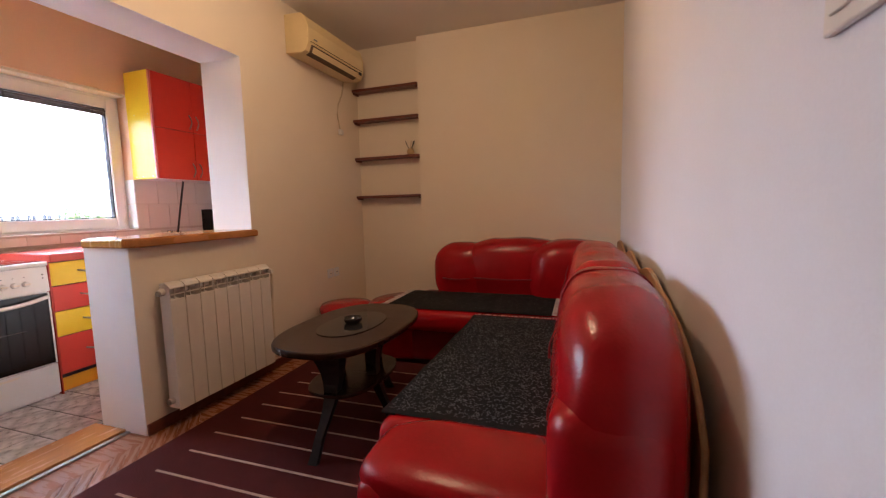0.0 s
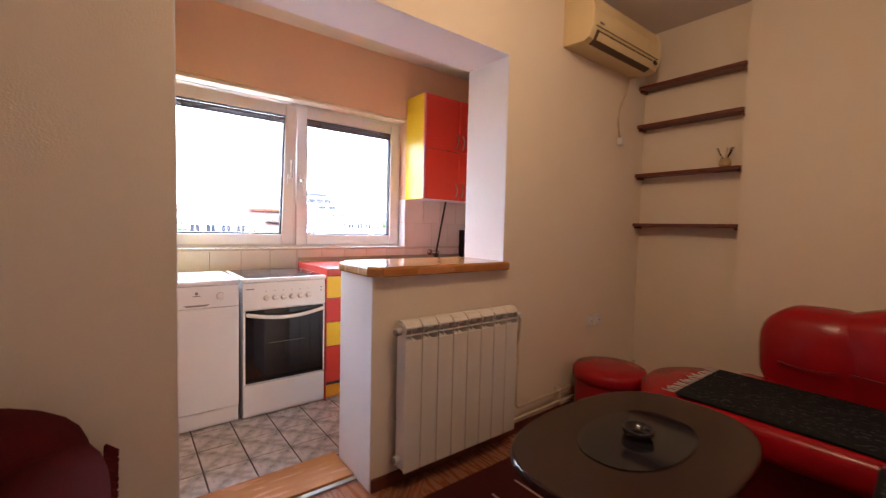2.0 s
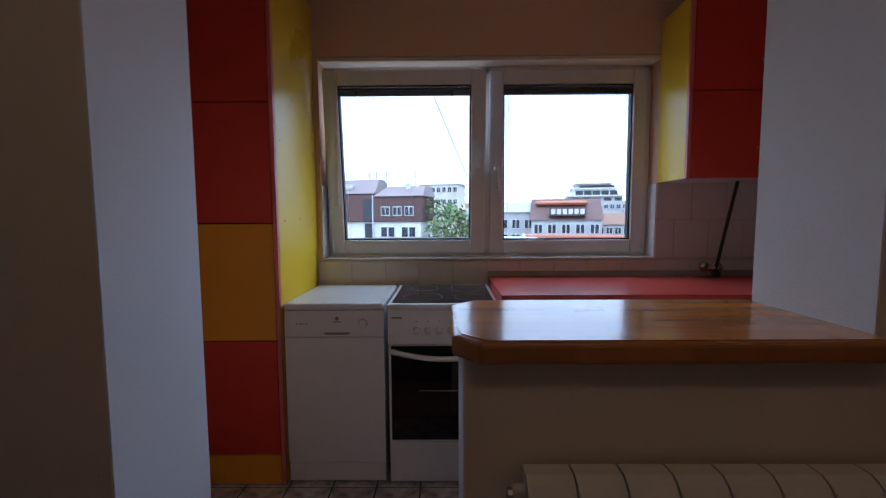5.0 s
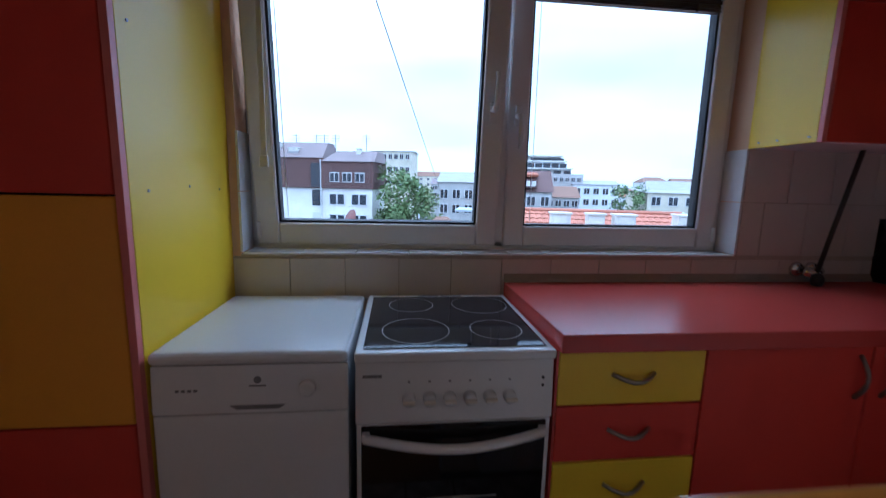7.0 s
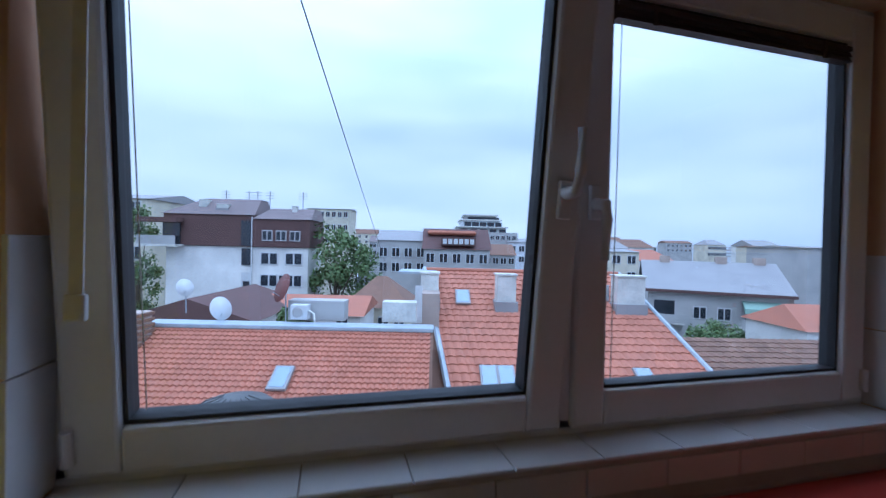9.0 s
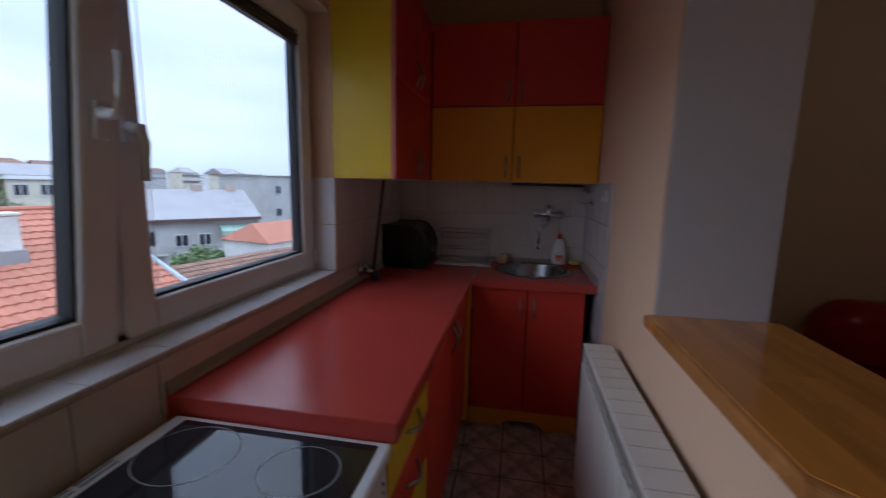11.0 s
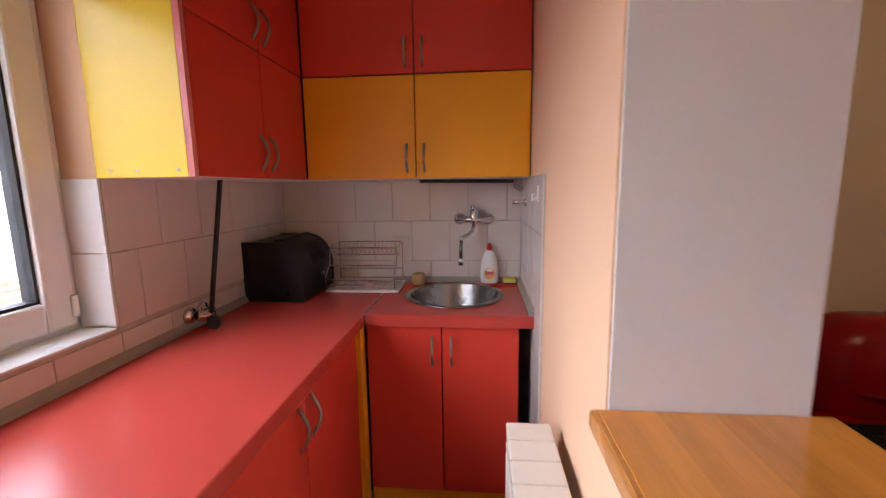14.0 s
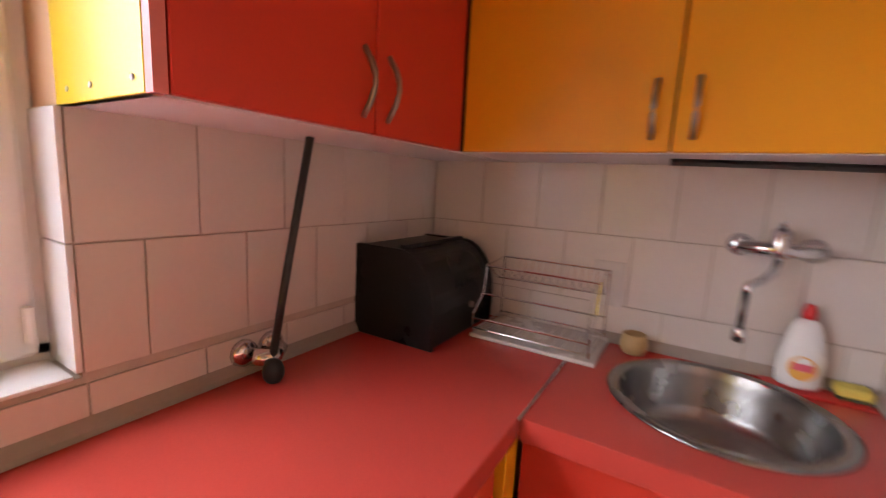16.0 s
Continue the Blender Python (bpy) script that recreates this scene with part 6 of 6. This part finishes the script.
def tree(x, y, z0, top, rad, seed, label):
    """Tapered trunk, limbs, and a crown of many small leaves in uneven clumps."""
    rng = random.Random(seed)
    t = thing("tree", (x, y, z0), label, "tree", "trees between the houses")
    trunk = tube([(x, y, z0), (x + 0.2, y, z0 + (top - z0) * 0.35), (x + 0.1, y + 0.2, z0 + (top - z0) * 0.6)], 0.3, 8, taper=0.5)
    clumps = []
    for k in range(26):
        a, h_, rr = rng.uniform(0, 6.28), rng.uniform(0.38, 1.0), rng.uniform(0.2, 1.0)
        wide = rad * math.sqrt(max(0.05, 1 - ((h_ - 0.62) / 0.42) ** 2))
        c = Vector((x + wide * rr * math.cos(a), y + wide * rr * math.sin(a), z0 + (top - z0) * h_ - 0.5))
        clumps.append((c, rad * rng.uniform(0.22, 0.40)))
        if k % 3 == 0:
            tube([(x + 0.1, y + 0.1, z0 + (top - z0) * 0.4), ((x + c.x) / 2, (y + c.y) / 2, z0 + (top - z0) * 0.3 + (c.z - z0) * 0.4), c], 0.1, 5, bm=trunk, taper=0.3)
    part("trunk", trunk, bark, t)
    leaves = bmesh.new()
    for c, r in clumps:
        for k in range(130):
            v = Vector((rng.gauss(0, 1), rng.gauss(0, 1), rng.gauss(0, 0.8))).normalized() * r * rng.uniform(0.5, 1.15)
            p = c + v
            u = Vector((rng.gauss(0, 1), rng.gauss(0, 1), rng.gauss(0, 1))).normalized()
            w = u.cross(v.normalized() + Vector((0.01, 0.02, 0.9))).normalized()
            s = rng.uniform(0.10, 0.24) * max(0.8, rad / 3)
            leaves.faces.new([leaves.verts.new(p + u * s), leaves.verts.new(p + w * s * 0.7), leaves.verts.new(p - u * s), leaves.verts.new(p - w * s * 0.7)])
    tagged(part("crown", leaves, leaf_green, t), kind="stuff")
    outside(t)


tree(-11.2, 46, -13, 3.4, 3.6, 1, "green leafy tree beside the white apartment house")
tree(-9.0, 50, -13, 1.6, 3.0, 2, "green leafy tree beside the white apartment house")
tree(-33.5, 47, -14, 4.6, 3.2, 3, "sparse green tree before the cream house")
tree(19.0, 62, -13, 1.2, 3.2, 4, "dark green tree behind the tiled roof")
tree(22.0, 33.0, -14, -5.2, 2.2, 5, "green tree below the grey balcony house")
tree(25.5, 35.0, -14, -4.7, 2.2, 6, "green tree below the grey balcony house")
tree(-5.9, 18.5, -9, -2.35, 1.6, 7, "low green shrub behind the roof ridge")
cb = thing("overhead_cable", (0, 5, 3), "black cable slanting down past the window", "cable")
part("cable", tube([(-1.75, 3.0, 4.2), (-2.09, 6.0, 3.63), (-3.87, 30.0, -0.66), (-4.46, 38.0, -2.09), (-4.62, 38.0, -3.05)], 0.012, 6), copper_cable, cb)
outside(cb)

# ---- small repeated pieces ----
# glazed wall tiles, 20 cm, in running bond
T, gap = 0.20, 0.003
tile_x = mesh_of("tile", box(0, 0.008, gap / 2, T - gap / 2, gap / 2, T - gap / 2, 0.0015, 1), tile_glaze)
tile_y = mesh_of("tile", box(gap / 2, T - gap / 2, 0, 0.008, gap / 2, T - gap / 2, 0.0015, 1), tile_glaze)


def cut_tile(lo, hi, m_=None):
    return mesh_of("tile", box(lo[0], hi[0], lo[1], hi[1], lo[2], hi[2], 0.0012, 1), m_ or tile_glaze)


def grout_bed(name, b):
    return structure(name, b, grout, "grouted bed of pale wall tiles", "tiles")


bed = box(WX, WX + 0.003, 1.345, YK, 0.84, WZ0 - 0.012)
box(WX, WX + 0.003, WY1, YK - 0.003, WZ0 - 0.012, 1.458, bm=bed)
bed = grout_bed("trim_tiles_window", bed)
for r in range(4):
    z = 0.858 + r * T - (0.008 if r == 0 else 0.0)
    z0 = (0.845, 1.03 - T + 0.0, 1.03, 1.244)[r]
    zlo, zhi = ((0.845, 0.83), (0.845, 1.004), (1.02, 1.242), (1.242, 1.457))[r]
    if zhi <= zlo:
        continue
    ya = 1.35 if r == 1 else WY1 + 0.001
    off = 0.1 if r == 2 else 0.0
    y = ya - off
    while y < YK - 0.004:
        a, b_ = max(y, ya), min(y + T, YK - 0.004)
        if b_ - a > 0.012:
            piece("tile", cut_tile((0, gap / 2, gap / 2), (0.008, b_ - a - gap / 2, zhi - zlo - gap / 2)), Matrix.Translation((WX + 0.001, a, zlo)), bed)
        y += T
bed2 = grout_bed("trim_tiles_end", box(WX + 0.004, PK - 0.004, YK - 0.003, YK, 0.86, 1.458))
for r, (zlo, zhi) in enumerate(((0.84, 1.03), (1.03, 1.242), (1.242, 1.457))):
    x = WX + 0.01 - (0.1 if r == 1 else 0.0)
    while x < PK - 0.012:
        a, b_ = max(x, WX + 0.010), min(x + T, PK - 0.012)
        if b_ - a > 0.012:
            piece("tile", cut_tile((gap / 2, -0.008, gap / 2), (b_ - a - gap / 2, 0, zhi - zlo - gap / 2)), Matrix.Translation((a, YK - 0.001, zlo)), bed2)
        x += T
bed3 = grout_bed("trim_tiles_side", box(PK - 0.007, PK - 0.0045, 3.69, YK - 0.003, 0.0, 1.458))
for r in range(7):
    zlo, zhi = 1.457 - (r + 1) * 0.2125, 1.457 - r * 0.2125
    y = 3.692
    while y < YK - 0.012:
        b_ = min(y + T, YK - 0.012)
        piece("tile", cut_tile((-0.008, gap / 2, gap / 2), (0, b_ - y - gap / 2, zhi - zlo - gap / 2)), Matrix.Translation((PK - 0.0055, y, zlo)), bed3)
        y += T
# tiled reveals and sill of the window
for y, s in ((WY1, -1), (WY0, 1)):
    for zlo, zhi in ((WZ0 + 0.005, 1.244), (1.244, 1.457)):
        lo, hi = min(y, y + s * 0.010), max(y, y + s * 0.010)
        piece("tile", cut_tile((-4.343, lo, zlo), (WX + 0.009, hi, zhi - gap), sill_tile), Matrix.Identity(4), sill)
y = WY0 + 0.012
while y < WY1 - 0.02:
    b_ = min(y + 0.2, WY1 - 0.011)
    piece("tile", cut_tile((-4.344, y, WZ0 - 0.0035), (WX + 0.012, b_ - gap, WZ0 + 0.004), sill_tile), Matrix.Identity(4), sill)
    y += 0.2

# kitchen floor tiles
PX, PY = 0.2165, 0.207
ft = mesh_of("tile", box(0.004, PX - 0.004, 0.004, PY - 0.004, -0.005, 0.0, 0.0012, 1), floor_tile)
x = -3.213 + PX
while x - PX > WX - PX:
    y = 1.572 - 4 * PY
    while y < YK:
        if y + PY > KY and x - PX > WX - 0.15 and y < YK - 0.05:
            if x <= -2.995 + 0.001 or y > PIER:
                if x < PK + 0.02:
                    piece("tile", ft, Matrix.Translation((x - PX, y, 0)), kfloor)
        y += PY
    x -= PX

# herringbone parquet
floor_ob = bpy.data.objects["floor"]
L, W = 0.24, 0.048
blk = mesh_of("block", box(0.0006, L - 0.0006, 0.0006, W - 0.0006, -0.011, 0.0, 0.0008, 1), parquet)
rest = bmesh.new()
made = 0
step = W * math.sqrt(2)
for i in range(-30, 60):
    for j in range(-6, 14):
        cx, cy = PL - 0.13 + 0.5 * L * 1.414 * j * 1.0, 0.6 + step * i
        for rot, ox in ((45, 0.0), (135, L * 0.7071 + W * 0.0)):
            at = pose(cx + ox * 1.0, cy, 0, 0, 0, rot)
            c = at @ Vector((L / 2, W / 2, 0))
            if rot == 135:
                at = pose(cx + L * 0.7071 + L * 0.7071, cy - W * 0.7071 + 0.0, 0, 0, 0, 135)
                c = at @ Vector((L / 2, W / 2, 0))
            if j % 2 or not (PL - 0.01 < c.x < -1.0 and 0.9 < c.y < 2.35):
                continue
            if made < 300 and c.x < -1.9:
                piece("block", blk, at, floor_ob)
                made += 1
slab = box(PL - 0.125, PL + 0.02, JAMB, PIER, -0.011, -0.002)
box(PL + 0.02, XR, YB, 0.82, -0.011, -0.001, bm=slab)
box(-1.5, XR, 0.82, YE, -0.011, -0.0035, bm=slab)
box(PL, -1.5, 0.82, YN, -0.011, -0.0035, bm=slab)
part("plain_parquet", slab, parquet, floor_ob)
